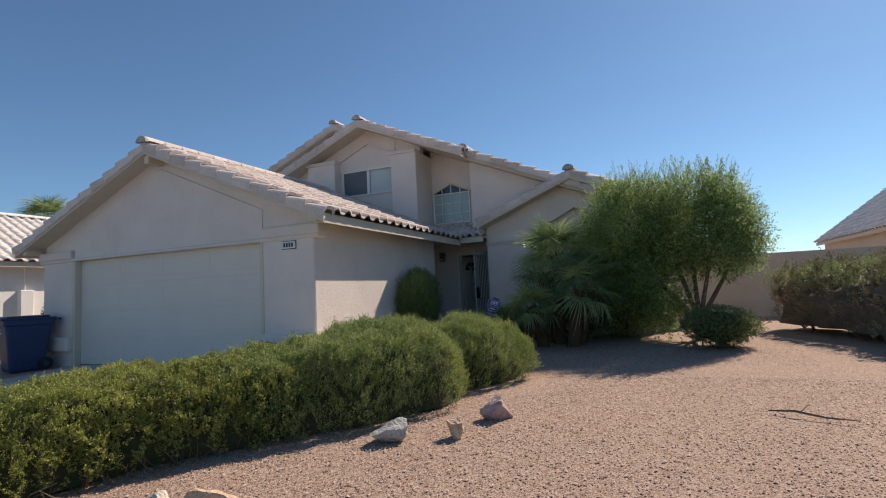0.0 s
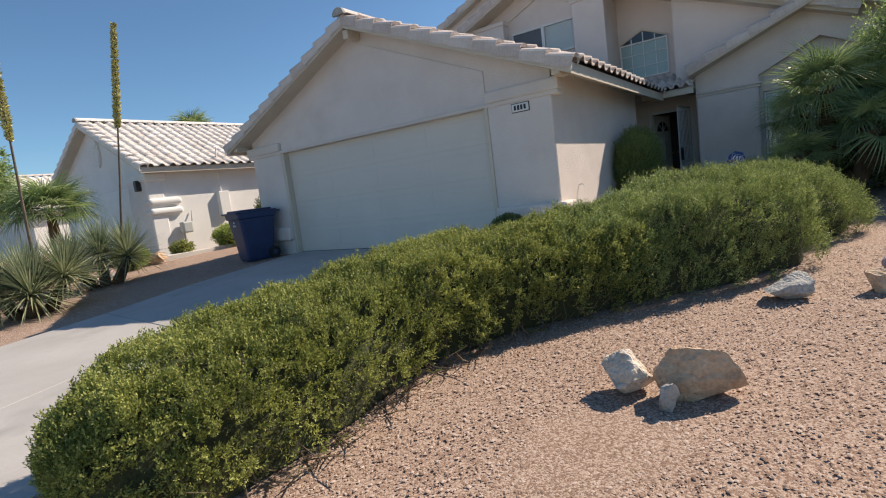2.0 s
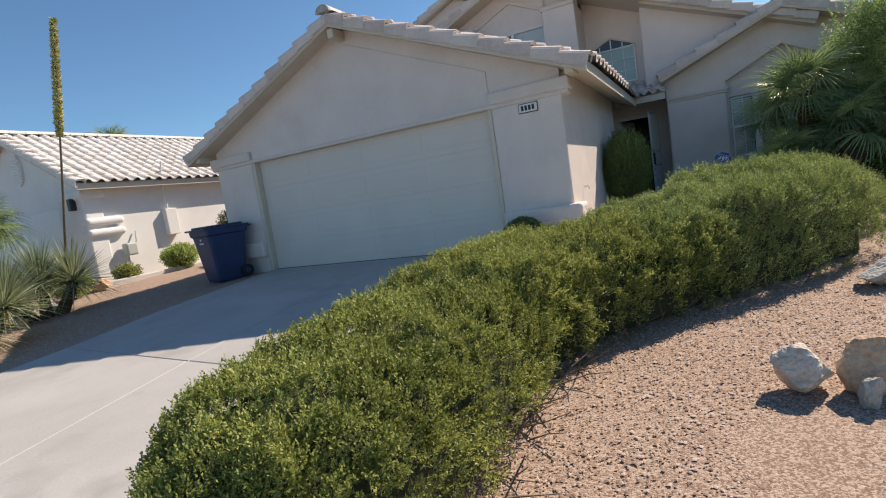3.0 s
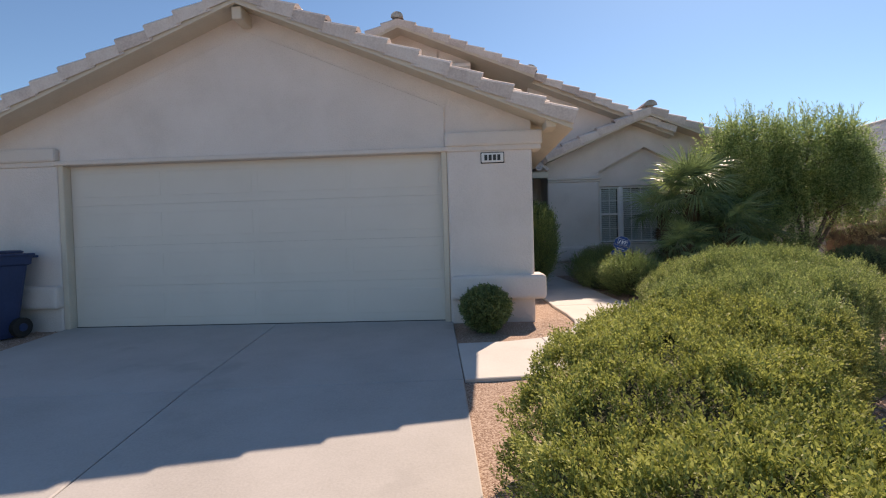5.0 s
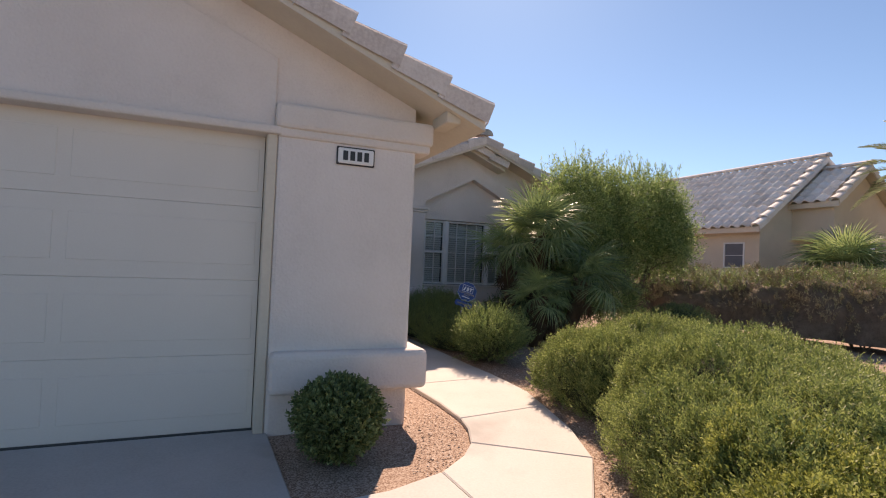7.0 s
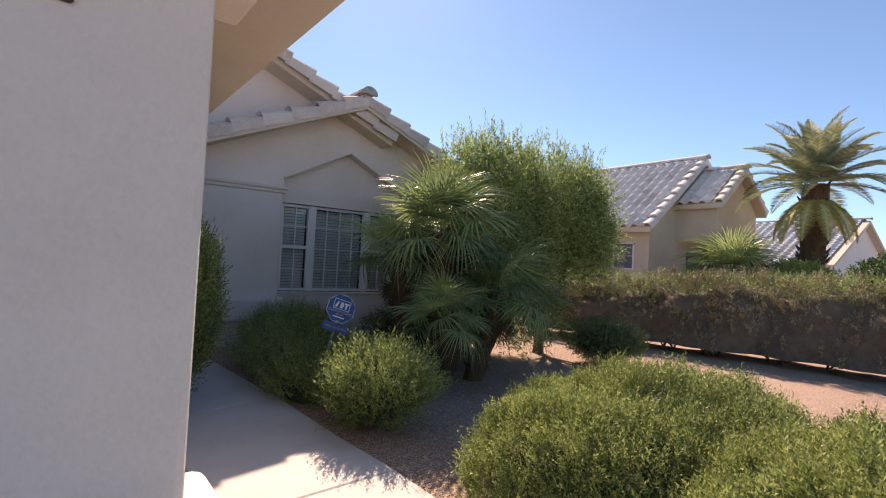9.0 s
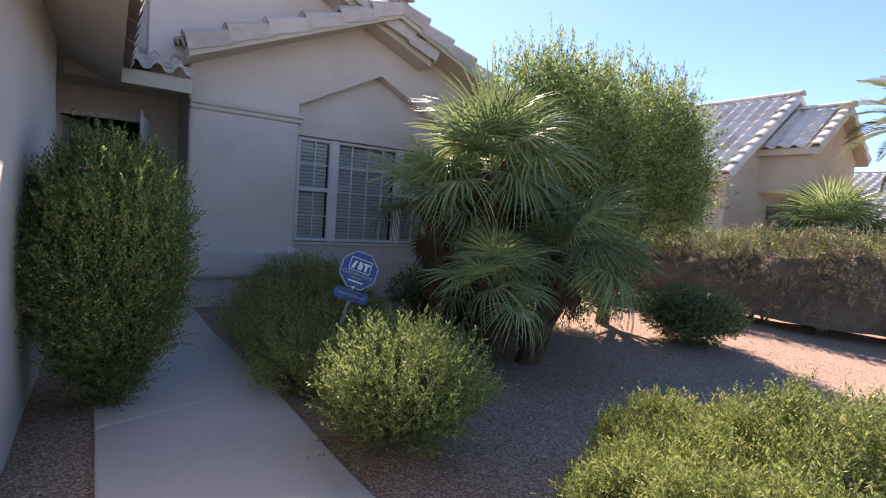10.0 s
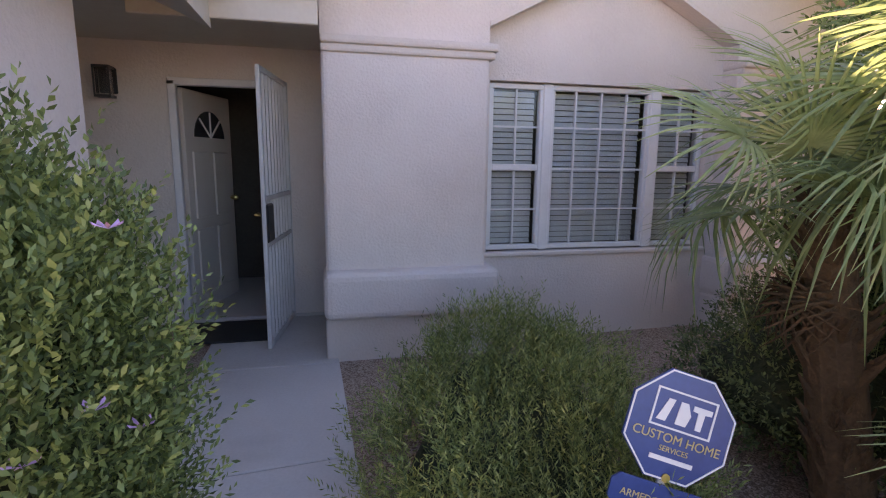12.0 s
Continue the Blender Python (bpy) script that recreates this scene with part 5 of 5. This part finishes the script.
def yucca(label, heads, n, length, seed, stalk=None):
    rng = random.Random(seed)
    ob = thing("yucca", label, "yucca", tuple(heads[0][:2]) + (ground_z(heads[0][1]),))
    for hx, hy, hz in heads:
        c = Vector((hx, hy, hz))
        g = Vector((heads[0][0] * 0.6 + hx * 0.4, heads[0][1] * 0.6 + hy * 0.4, ground_z(hy) - 0.05))
        part("trunk", tube(bmesh.new(), [g, g.lerp(c, 0.5), c], [0.12, 0.10, 0.07], 8), palm_dead, ob)
        vs, fs = [], []
        rosette(vs, fs, c, n, length, 0.012, rng)
        under(new("leaves", mesh_of("leaves", vs, fs, grey_leaf)), ob)["kind"] = "stuff"
    if stalk:
        pts = [Vector(q) for q in stalk]
        part("flower_stalk", tube(bmesh.new(), pts, [0.026, 0.022, 0.017, 0.010], 8), twig, ob, "tall dry flower stalk")
        nr_ = np.random.default_rng(seed)
        t = nr_.uniform(0, 1, 1500)
        a, b = np.array(pts[2]), np.array(pts[3])
        ax = a + (b - a) * t[:, None]
        rad = 0.048 * np.sqrt(np.clip(1 - t, 0.02, 1)) * np.clip(t * 8, 0.4, 1)
        an = nr_.uniform(0, 6.28, 1500)
        d = np.stack([np.cos(an), np.sin(an), np.full(1500, 0.4)], -1)
        foliage("flower_spike", leaf_arrays(ax + d * (rad * nr_.uniform(0.2, 0.8, 1500))[:, None], d, 0.065, 0.035, nr_), flower_yellow, ob, "dense yellowish flower spike")["kind"] = "stuff"
    return ob


yucca("grey-green spiky yucca clump with a tall yellow flower spike", [(-6.75, -4.2, 0.25), (-6.45, -3.75, 0.30), (-6.95, -4.6, 0.15), (-6.3, -4.3, 0.1)], 300, 0.92, 51, [(-6.55, -4.10, 0.4), (-6.48, -4.10, 1.6), (-6.40, -4.10, 2.6), (-6.26, -4.12, 4.74)])
yucca("grey-green spiky yucca clump, tall yellow flower spike leaning slightly", [(-7.9, -2.6, 0.45), (-7.6, -2.2, 0.40), (-8.3, -2.95, 0.30)], 300, 0.92, 52, [(-7.6, -2.3, 0.5), (-7.4, -2.15, 2.0), (-7.28, -2.05, 3.0), (-7.05, -1.85, 5.02)])
yucca("low yellow-green agave beside the sidewalk", [(-10.15, -3.9, 0.3)], 60, 0.95, 53)
far_palm = thing("fan_palm", "small fan palm in the neighbouring yard", "palm", (-11.9, -2.0, 0))
hd = Vector((-11.9, -2.0, 1.6))
part("trunk", tube(bmesh.new(), [(-11.9, -2.0, -0.15), (-11.9, -2.0, 0.8), hd], [0.16, 0.14, 0.1], 10), palm_dead, far_palm)
for i in range(34):
    ob = under(new("frond", FROND[i % 4]), far_palm)
    ob.matrix_basis = Matrix.Translation(hd) @ Matrix.Rotation(2.4 * i, 4, 'Z') @ Matrix.Rotation(-(-0.3 + 1.5 * i / 34), 4, 'Y') @ Matrix.Scale(1.15, 4)
roof_palm = thing("fan_palm", "distant fan palm crown beyond the neighbouring roof", "palm", (-42.0, 20.0, 0.0))
hd = Vector((-42.0, 20.0, 9.0))
part("trunk", tube(bmesh.new(), [(-42.0, 20.0, -0.3), (-42.0, 20.0, 5.0), hd], [0.34, 0.28, 0.24], 10), palm_dead, roof_palm)
for i in range(30):
    ob = under(new("frond", FROND[i % 4]), roof_palm)
    ob.matrix_basis = Matrix.Translation(hd) @ Matrix.Rotation(2.4 * i, 4, 'Z') @ Matrix.Rotation(-(-0.4 + 1.6 * i / 30), 4, 'Y') @ Matrix.Scale(2.2, 4)
bush("shrub", "small yellow-green shrub by the neighbouring wall", (-10.1, 1.75), 0.42, 0.62, bright_leaf, 900, 0.05, 0.025, 0.09, 61)
bush("shrub", "small green shrub by the neighbouring wall", (-10.25, 0.35), 0.28, 0.4, hedge_leaf, 500, 0.04, 0.02, 0.07, 62)
bush("shrub", "green shrub behind the wheeled bin", (-6.55, 0.7), 0.34, 1.3, hedge_leaf, 900, 0.05, 0.02, 0.10, 63)
bush("shrub", "small green shrub among the stones", (-9.6, -1.3), 0.38, 0.55, bright_leaf, 700, 0.05, 0.02, 0.09, 64)
tree("tree", "loose light green street tree in the distance", (-25.1, -0.6, -0.1), [(-25.9, -1.2, 3.8), (-24.8, 0.2, 4.2), (-24.5, -1.2, 3.6), (-25.4, 0.3, 3.3)],
     [((-25.1, -0.6, 4.0), (1.7, 1.6, 1.9)), ((-25.1, -1.4, 2.9), (1.5, 1.4, 1.3)), ((-24.9, 0.2, 3.0), (1.2, 1.0, 1.2))], tree_leaf, 1200, 6, 0.16, 0.05, 71, 0.14)
tree("tree", "distant green garden tree", (-38, -4, -0.2), [(-39, -4.5, 4), (-37, -3.5, 4.2)], [((-38, -4, 3.6), (2.4, 2.4, 2.0))], hedge_leaf, 400, 5, 0.2, 0.08, 72, 0.15)


# feather palms
def feather_mesh(name, mat, L=1.9, seed=1):
    rng = random.Random(seed)
    vs, fs = [], []
    rach = [Vector((L * t, 0, 0.55 * L * t * (1 - 0.95 * t))) for t in np.linspace(0, 1, 9)]
    for a, b in zip(rach, rach[1:]):
        k = len(vs)
        vs.extend([a + Vector((0, -0.012, 0)), a + Vector((0, 0.012, 0)), b + Vector((0, 0.01, 0)), b + Vector((0, -0.01, 0))])
        fs.append((k, k + 1, k + 2, k + 3))
    for i in range(70):
        t = 0.14 + 0.86 * i / 69
        f = t * 8
        p = rach[min(7, int(f))].lerp(rach[min(7, int(f)) + 1], f - min(7, int(f)))
        for sg in (-1, 1):
            l = 0.42 * math.sin(math.pi * (0.18 + 0.78 * t)) * rng.uniform(0.85, 1.1)
            d = Vector((0.55, sg, 0.28 + rng.uniform(-0.1, 0.1))).normalized()
            s = Vector((1, 0, 0)) * 0.009
            e = p + d * l - Vector((0, 0, 0.35 * l * l))
            k = len(vs)
            vs.extend([p - s, p + s, (p + e) / 2 + s * 0.9 + Vector((0, 0, 0.02)), e, (p + e) / 2 - s * 0.9])
            fs.append((k, k + 1, k + 2, k + 3, k + 4))
    return mesh_of(name, vs, fs, mat)


FEATHER = feather_mesh("frond", grey_leaf)
FEATHER_OLD = feather_mesh("old_frond", flower_yellow, 1.5, 5)
date = thing("date_palm", "feather-leaved date palm in the far yard", "palm", (16.0, 3.0, 0))
hd = Vector((16.0, 2.95, 3.8))
bm = tube(bmesh.new(), [(16.0, 3.0, -0.1), (16.0, 2.97, 2.0), hd], [0.3, 0.27, 0.3], 12)
rng = random.Random(5)
for i in range(120):
    t, a = rng.uniform(0.05, 1), rng.uniform(0, 6.28)
    q = Vector((16.0, 2.97, 3.8 * t)) + Vector((math.cos(a), math.sin(a), 0)) * 0.27
    tube(bm, [q, q + Vector((math.cos(a) * 0.09, math.sin(a) * 0.09, 0.14))], [0.05, 0.015], 4)
part("trunk", bm, palm_dead, date)
for i in range(46):
    ob = under(new("frond", FEATHER), date)
    ob.matrix_basis = Matrix.Translation(hd) @ Matrix.Rotation(2.4 * i, 4, 'Z') @ Matrix.Rotation(-(-0.45 + 1.75 * i / 46), 4, 'Y') @ Matrix.Scale(rng.uniform(0.85, 1.08), 4)
for i in range(10):
    ob = under(new("old_frond", FEATHER_OLD), date)
    ob.matrix_basis = Matrix.Translation(hd - Vector((0, 0, 0.2))) @ Matrix.Rotation(0.63 * i, 4, 'Z') @ Matrix.Rotation(1.0, 4, 'Y')
low = thing("fan_palm", "bright young palm before the tan house", "palm", (14.0, 4.0, 0))
hd = Vector((14.0, 4.05, 1.4))
part("trunk", tube(bmesh.new(), [(14.0, 4.0, -0.1), (14.0, 4.0, 0.7), hd], [0.14, 0.12, 0.08], 10), palm_dead, low)
for i in range(30):
    ob = under(new("frond", FROND[i % 4]), low)
    ob.matrix_basis = Matrix.Translation(hd) @ Matrix.Rotation(2.4 * i, 4, 'Z') @ Matrix.Rotation(-(-0.2 + 1.5 * i / 30), 4, 'Y') @ Matrix.Scale(1.25, 4)
bush("shrub", "yellow-green shrub under the date palm", (15.2, 3.0), 0.8, 1.7, bright_leaf, 1500, 0.09, 0.04, 0.16, 66)
bush("shrub", "green shrub beside the date palm", (16.6, 1.4), 1.0, 2.0, tree_leaf, 1500, 0.09, 0.04, 0.16, 67)


# ---- stones, bin, sign and other loose things ----
def rock(label, at, size, mat, seed, turn=0.0, sink=0.15, chips=14):
    """A broken stone: a ball cut by planes, then roughened."""
    rng = random.Random(seed)
    bm = bmesh.new()
    bmesh.ops.create_icosphere(bm, subdivisions=4, radius=1.0)
    for k in range(chips):
        n = Vector((rng.gauss(0, 1), rng.gauss(0, 1), rng.gauss(0, 1))).normalized()
        d = rng.uniform(0.45, 0.72)
        for v in bm.verts:
            e = v.co.dot(n) - d
            if e > 0:
                v.co -= n * e
    for v in bm.verts:
        v.co *= 1 + 0.09 * noise.noise(v.co * 2.4 + Vector((seed, 0, 0))) - 0.14 * abs(noise.noise(v.co * 3.6 + Vector((0, seed, 0)))) + 0.04 * noise.noise(v.co * 11 + Vector((0, seed, 0)))
        v.co = Vector((v.co.x * size[0] / 2 / 0.68, v.co.y * size[1] / 2 / 0.68, v.co.z * size[2] / 2 / 0.68))
    x, y = at
    ob = part("rock", bm, mat)
    ob.matrix_basis = pose(x, y, ground_z(y) + size[2] * (0.5 - sink), rng.uniform(-8, 8), rng.uniform(-8, 8), turn)
    return tagged(ob, label, "rock")


rock("large tan broken boulder on the gravel", (3.52, -4.22), (0.35, 0.27, 0.26), rock_tan, 1, 20)
rock("pale angular boulder on the gravel", (3.14, -4.30), (0.25, 0.20, 0.20), rock_pale, 2, -15)
rock("small grey stone between two boulders", (3.37, -4.46), (0.09, 0.10, 0.15), rock_grey, 3, 40)
rock("pale green-grey boulder at the foot of the hedge", (3.88, -2.60), (0.32, 0.24, 0.20), rock_grey, 4, 10, 0.2)
rock("small tan pointed stone by the hedge", (4.43, -2.38), (0.17, 0.14, 0.18), rock_tan, 5, 60)
rock("flat purple-grey boulder by the hedge", (4.62, -1.88), (0.29, 0.22, 0.23), rock_purple, 6, 30, 0.2)
rock("orange-brown boulder beside the neighbouring wall", (-9.85, -0.6), (0.55, 0.45, 0.32), rock_tan, 7, 15)
rng = random.Random(77)
for i in range(46):
    x, y = rng.choice(((-8.3, -3.3), (-7.2, -4.6), (-9.3, -2.4), (-10.2, -4.0)))
    rock("rough stone in the planting bed", (x + rng.uniform(-0.9, 0.9), y + rng.uniform(-0.7, 0.6)), (rng.uniform(0.1, 0.24), rng.uniform(0.1, 0.2), rng.uniform(0.08, 0.15)), rng.choice((rock_grey, rock_purple, rock_tan)), 100 + i, rng.uniform(0, 180))["group"] = "stones round the yuccas"
# fallen branch
bm = tube(bmesh.new(), [(6.98, -1.28, ground_z(-1.3) + 0.015), (7.16, -1.36, ground_z(-1.4) + 0.04), (7.36, -1.45, ground_z(-1.5) + 0.02), (7.57, -1.54, ground_z(-1.6) + 0.03)], [0.006, 0.011, 0.009, 0.004], 6)
tube(bm, [(7.20, -1.37, ground_z(-1.4) + 0.035), (7.28, -1.29, ground_z(-1.3) + 0.08)], [0.006, 0.002], 5)
tagged(part("fallen_branch", bm, twig), "thin dry branch lying on the gravel", "branch")

# wheeled bin
wb = thing("wheeled_bin", "dark blue wheeled refuse bin with closed lid", "bin", (-5.6, -0.52, ground_z(-0.5)))
wb.rotation_euler = (0, 0, radians(-12))


def bin_part(name, bm, mat, label=""):
    ob = part(name, bm, mat, None, label)
    ob.parent = wb
    return ob


bm = bmesh.new()
secs = [(0.0, 0.24, 0.27), (0.06, 0.26, 0.29), (0.55, 0.31, 0.34), (0.88, 0.34, 0.38), (0.90, 0.37, 0.41), (1.0, 0.38, 0.42)]
ringsb = []
for z, hx, hy in secs:
    r = 0.06
    pts = []
    for cx, cy, a0 in ((hx - r, hy - r, 0), (-hx + r, hy - r, 90), (-hx + r, -hy + r, 180), (hx - r, -hy + r, 270)):
        for k in range(4):
            a = radians(a0 + 30 * k)
            pts.append(bm.verts.new((cx + r * math.cos(a), cy + r * math.sin(a), z)))
    ringsb.append(pts)
for a, b in zip(ringsb, ringsb[1:]):
    for k in range(16):
        bm.faces.new((a[k], a[(k + 1) % 16], b[(k + 1) % 16], b[k]))
bm.faces.new(ringsb[0][::-1])
bm.faces.new(ringsb[-1])
bin_part("body", bm, bin_plastic)
bm = boxes((-0.40, 0.40, -0.47, 0.42, 1.0, 1.035), bevel=0.015, seg=2)
box(bm, -0.33, 0.33, -0.38, 0.34, 1.03, 1.075, bevel=0.03, seg=2)
bin_part("lid", bm, bin_plastic)
bin_part("handle", tube(bmesh.new(), [(-0.3, 0.42, 0.97), (-0.28, 0.52, 0.99), (0.28, 0.52, 0.99), (0.3, 0.42, 0.97)], [0.018] * 4, 8), bin_plastic)
for sx in (-0.3, 0.3):
    w = bin_part("wheel", tube(bmesh.new(), [(sx - 0.035, 0.27, 0.12), (sx + 0.035, 0.27, 0.12)], [0.12, 0.12], 18), rubber)
    ob = part("hub", tube(bmesh.new(), [(sx - 0.045, 0.27, 0.12), (sx + 0.045, 0.27, 0.12)], [0.05, 0.05], 12), bin_plastic)
    ob.parent = w
bm = bmesh.new()
for k in range(3):
    a = radians(90 + 120 * k)
    p = Vector((0.0 + 0.045 * math.cos(a), -0.375, 0.78 + 0.045 * math.sin(a)))
    box(bm, p.x - 0.026, p.x + 0.026, -0.385, -0.36, p.z - 0.018, p.z + 0.018, bevel=0.006)
bin_part("emblem", bm, emblem_white, "white recycling mark")

# yard sign on its stake
ys_ = thing("yard_sign", "blue octagonal security sign on a metal stake", "sign", (2.81, 2.94, ground_z(2.94)))
ys_.scale = (1.0, 1.0, 1.0)
ys_.rotation_euler = (radians(-14), radians(18), radians(-14))


def sign_part(name, bm, mat, label="", parent=None):
    ob = part(name, bm, mat, None, label)
    ob.parent = parent or ys_
    return ob


R8 = 0.155
octa = lambda r, cz: [(r * math.cos(radians(22.5 + 45 * k)), cz + r * math.sin(radians(22.5 + 45 * k))) for k in range(8)]
SZ = 0.83
board = sign_part("board", prism(bmesh.new(), octa(R8, SZ), -0.004, 0.004), sign_blue)
rim = bmesh.new()
o1, o2 = octa(R8 * 0.985, SZ), octa(R8 * 0.955, SZ)
for k in range(8):
    a, b, c, d = o1[k], o1[(k + 1) % 8], o2[(k + 1) % 8], o2[k]
    prism(rim, [a, b, c, d], -0.0065, -0.004)
sign_part("rim", rim, emblem_white, "thin white rim", board)
fr4 = bmesh.new()
for x0, x1, z0, z1 in ((-0.085, 0.085, SZ + 0.085, SZ + 0.090), (-0.085, 0.085, SZ - 0.012, SZ - 0.007), (-0.085, -0.080, SZ - 0.007, SZ + 0.085), (0.080, 0.085, SZ - 0.007, SZ + 0.085)):
    box(fr4, x0, x1, -0.0065, -0.004, z0, z1)
sign_part("frame_line", fr4, emblem_white, "white square outline", board)
for pts in ([(-0.070, 0.005), (-0.045, 0.005), (-0.030, 0.066), (-0.048, 0.066)], [(-0.018, 0.005), (0.012, 0.005), (0.020, 0.036), (0.006, 0.066), (-0.014, 0.066)], [(0.038, 0.005), (0.054, 0.005), (0.056, 0.050), (0.074, 0.052), (0.074, 0.066), (0.022, 0.066), (0.022, 0.052), (0.037, 0.050)]):
    sign_part("emblem", prism(bmesh.new(), [(x, SZ + z) for x, z in pts], -0.0065, -0.004), emblem_white, "white block emblem", board)


def text_mesh(body, size, x, z, mat, parent, name="lettering"):
    cu = bpy.data.curves.new(name, "FONT")
    cu.body, cu.size, cu.align_x, cu.extrude = body, size, 'CENTER', 0.0008
    ob = new(name, cu)
    me = bpy.data.meshes.new_from_object(ob.evaluated_get(bpy.context.evaluated_depsgraph_get()))
    bpy.data.objects.remove(ob)
    me.materials.append(mat)
    ob = new(name, me)
    ob.matrix_basis = Matrix.Translation((x, -0.0058, z)) @ Matrix.Rotation(radians(90), 4, 'X')
    ob.parent = parent
    return ob


text_mesh("CUSTOM HOME", 0.034, 0, SZ - 0.046, letter_gold, board)
text_mesh("SERVICES", 0.020, 0, SZ - 0.070, letter_gold, board)
sign_part("bar", boxes((-0.06, 0.06, -0.0065, -0.004, SZ - 0.096, SZ - 0.084)), emblem_white, "", board)
low_plate = sign_part("lower_plate", prism(bmesh.new(), [(-0.115, SZ - 0.24), (0.115, SZ - 0.24), (0.135, SZ - 0.22), (0.135, SZ - 0.175), (0.115, SZ - 0.155), (-0.115, SZ - 0.155), (-0.135, SZ - 0.175), (-0.135, SZ - 0.22)], -0.004, 0.004), sign_blue)
text_mesh("ARMED RESPONSE", 0.026, 0, SZ - 0.207, letter_gold, low_plate)
sign_part("stake", boxes((-0.012, 0.012, 0.005, 0.018, -0.12, SZ + 0.05), bevel=0.003), box_grey)
sign_part("bolt", tube(bmesh.new(), [(0, -0.008, SZ - 0.135), (0, 0.004, SZ - 0.135)], [0.012, 0.012], 8), brass)

# utility pedestals by the sidewalk
for x, y, w, h in ((-8.9, -4.6, 0.5, 1.15), (-10.9, -4.5, 0.6, 0.75)):
    ub = thing("utility_box", "grey-green metal utility cabinet by the sidewalk", "utility box", (x, y, ground_z(y)), "cabinets by the sidewalk")
    z = ground_z(y)
    part("cabinet", boxes((x - w / 2, x + w / 2, y - 0.25, y + 0.2, z + 0.28, z + h + 0.3), bevel=0.025, seg=2), box_grey, ub)
    part("door", boxes((x + w / 2 - 0.005, x + w / 2 + 0.012, y - 0.2, y + 0.15, z + 0.34, z + h + 0.2), bevel=0.006), box_grey, ub)
    part("post", boxes((x - 0.06, x + 0.06, y - 0.08, y + 0.04, z - 0.1, z + 0.28)), box_grey, ub)

# border strip beside the neighbouring wall
kb = part("border_kerb", boxes((-10.05, -9.93, -1.2, 6.0, -0.1, 0.12), bevel=0.02), concrete)
tagged(kb, "pale concrete border strip beside the neighbouring wall", "border", kind="structure")

# ---- loose gravel ----
rng = np.random.default_rng(90)
octv = np.array([(1, 0, 0), (0, 1, 0), (-1, 0, 0), (0, -1, 0), (0, 0, 1)], float)
x = np.concatenate([rng.uniform(0.9, 9.4, 80000), rng.uniform(0.1, 8.0, 18000), rng.uniform(-9.8, -5.0, 14000)])
y = np.concatenate([-6.4 + 6.6 * rng.uniform(0, 1, 80000) ** 1.35, rng.uniform(0.0, 4.6, 18000), rng.uniform(-5.6, 0.0, 14000)])
path_l, path_r = np.array(LW), np.array(RW)
on_walk = (y > -2.0) & (x > np.interp(y, path_l[:, 1], path_l[:, 0]) - 0.03) & (x < np.interp(y, path_r[:, 1], path_r[:, 0]) + 0.03)
on_drive = (x > lx(y) - 0.03) & (x < rx(y) + 0.03)
on_side = y < walk_edge(x) + 0.03
keep = ~(on_walk | on_drive | on_side | ((x < GR + 0.03) & (y > -0.02)) | (y > 5.0))
x, y = x[keep], y[keep]
n = len(x)
sz = rng.uniform(0.004, 0.0085, n) * rng.choice([1, 1, 1, 1, 1.6], n)
an = rng.uniform(0, 6.28, n)
ca, sa = np.cos(an), np.sin(an)
loc = octv[None] * np.stack([sz * rng.uniform(0.8, 1.5, n), sz * rng.uniform(0.6, 1.1, n), sz * rng.uniform(0.4, 0.9, n)], -1)[:, None, :]
zz = np.interp(y, [g[0] for g in GROUND], [g[1] for g in GROUND]) - 0.012
px_ = x[:, None] + loc[..., 0] * ca[:, None] - loc[..., 1] * sa[:, None]
py_ = y[:, None] + loc[..., 0] * sa[:, None] + loc[..., 1] * ca[:, None]
V = np.stack([px_, py_, zz[:, None] + loc[..., 2]], -1).reshape(-1, 3)
tri = np.array([(0, 1, 4), (1, 2, 4), (2, 3, 4), (3, 0, 4)])
I = (tri[None] + 5 * np.arange(n)[:, None, None]).ravel()
gr = new("gravel", fast_mesh("gravel", V, np.full(4 * n, 3), I, pebble))
tagged(gr, "loose reddish tan decorative gravel stones", "gravel", kind="stuff")
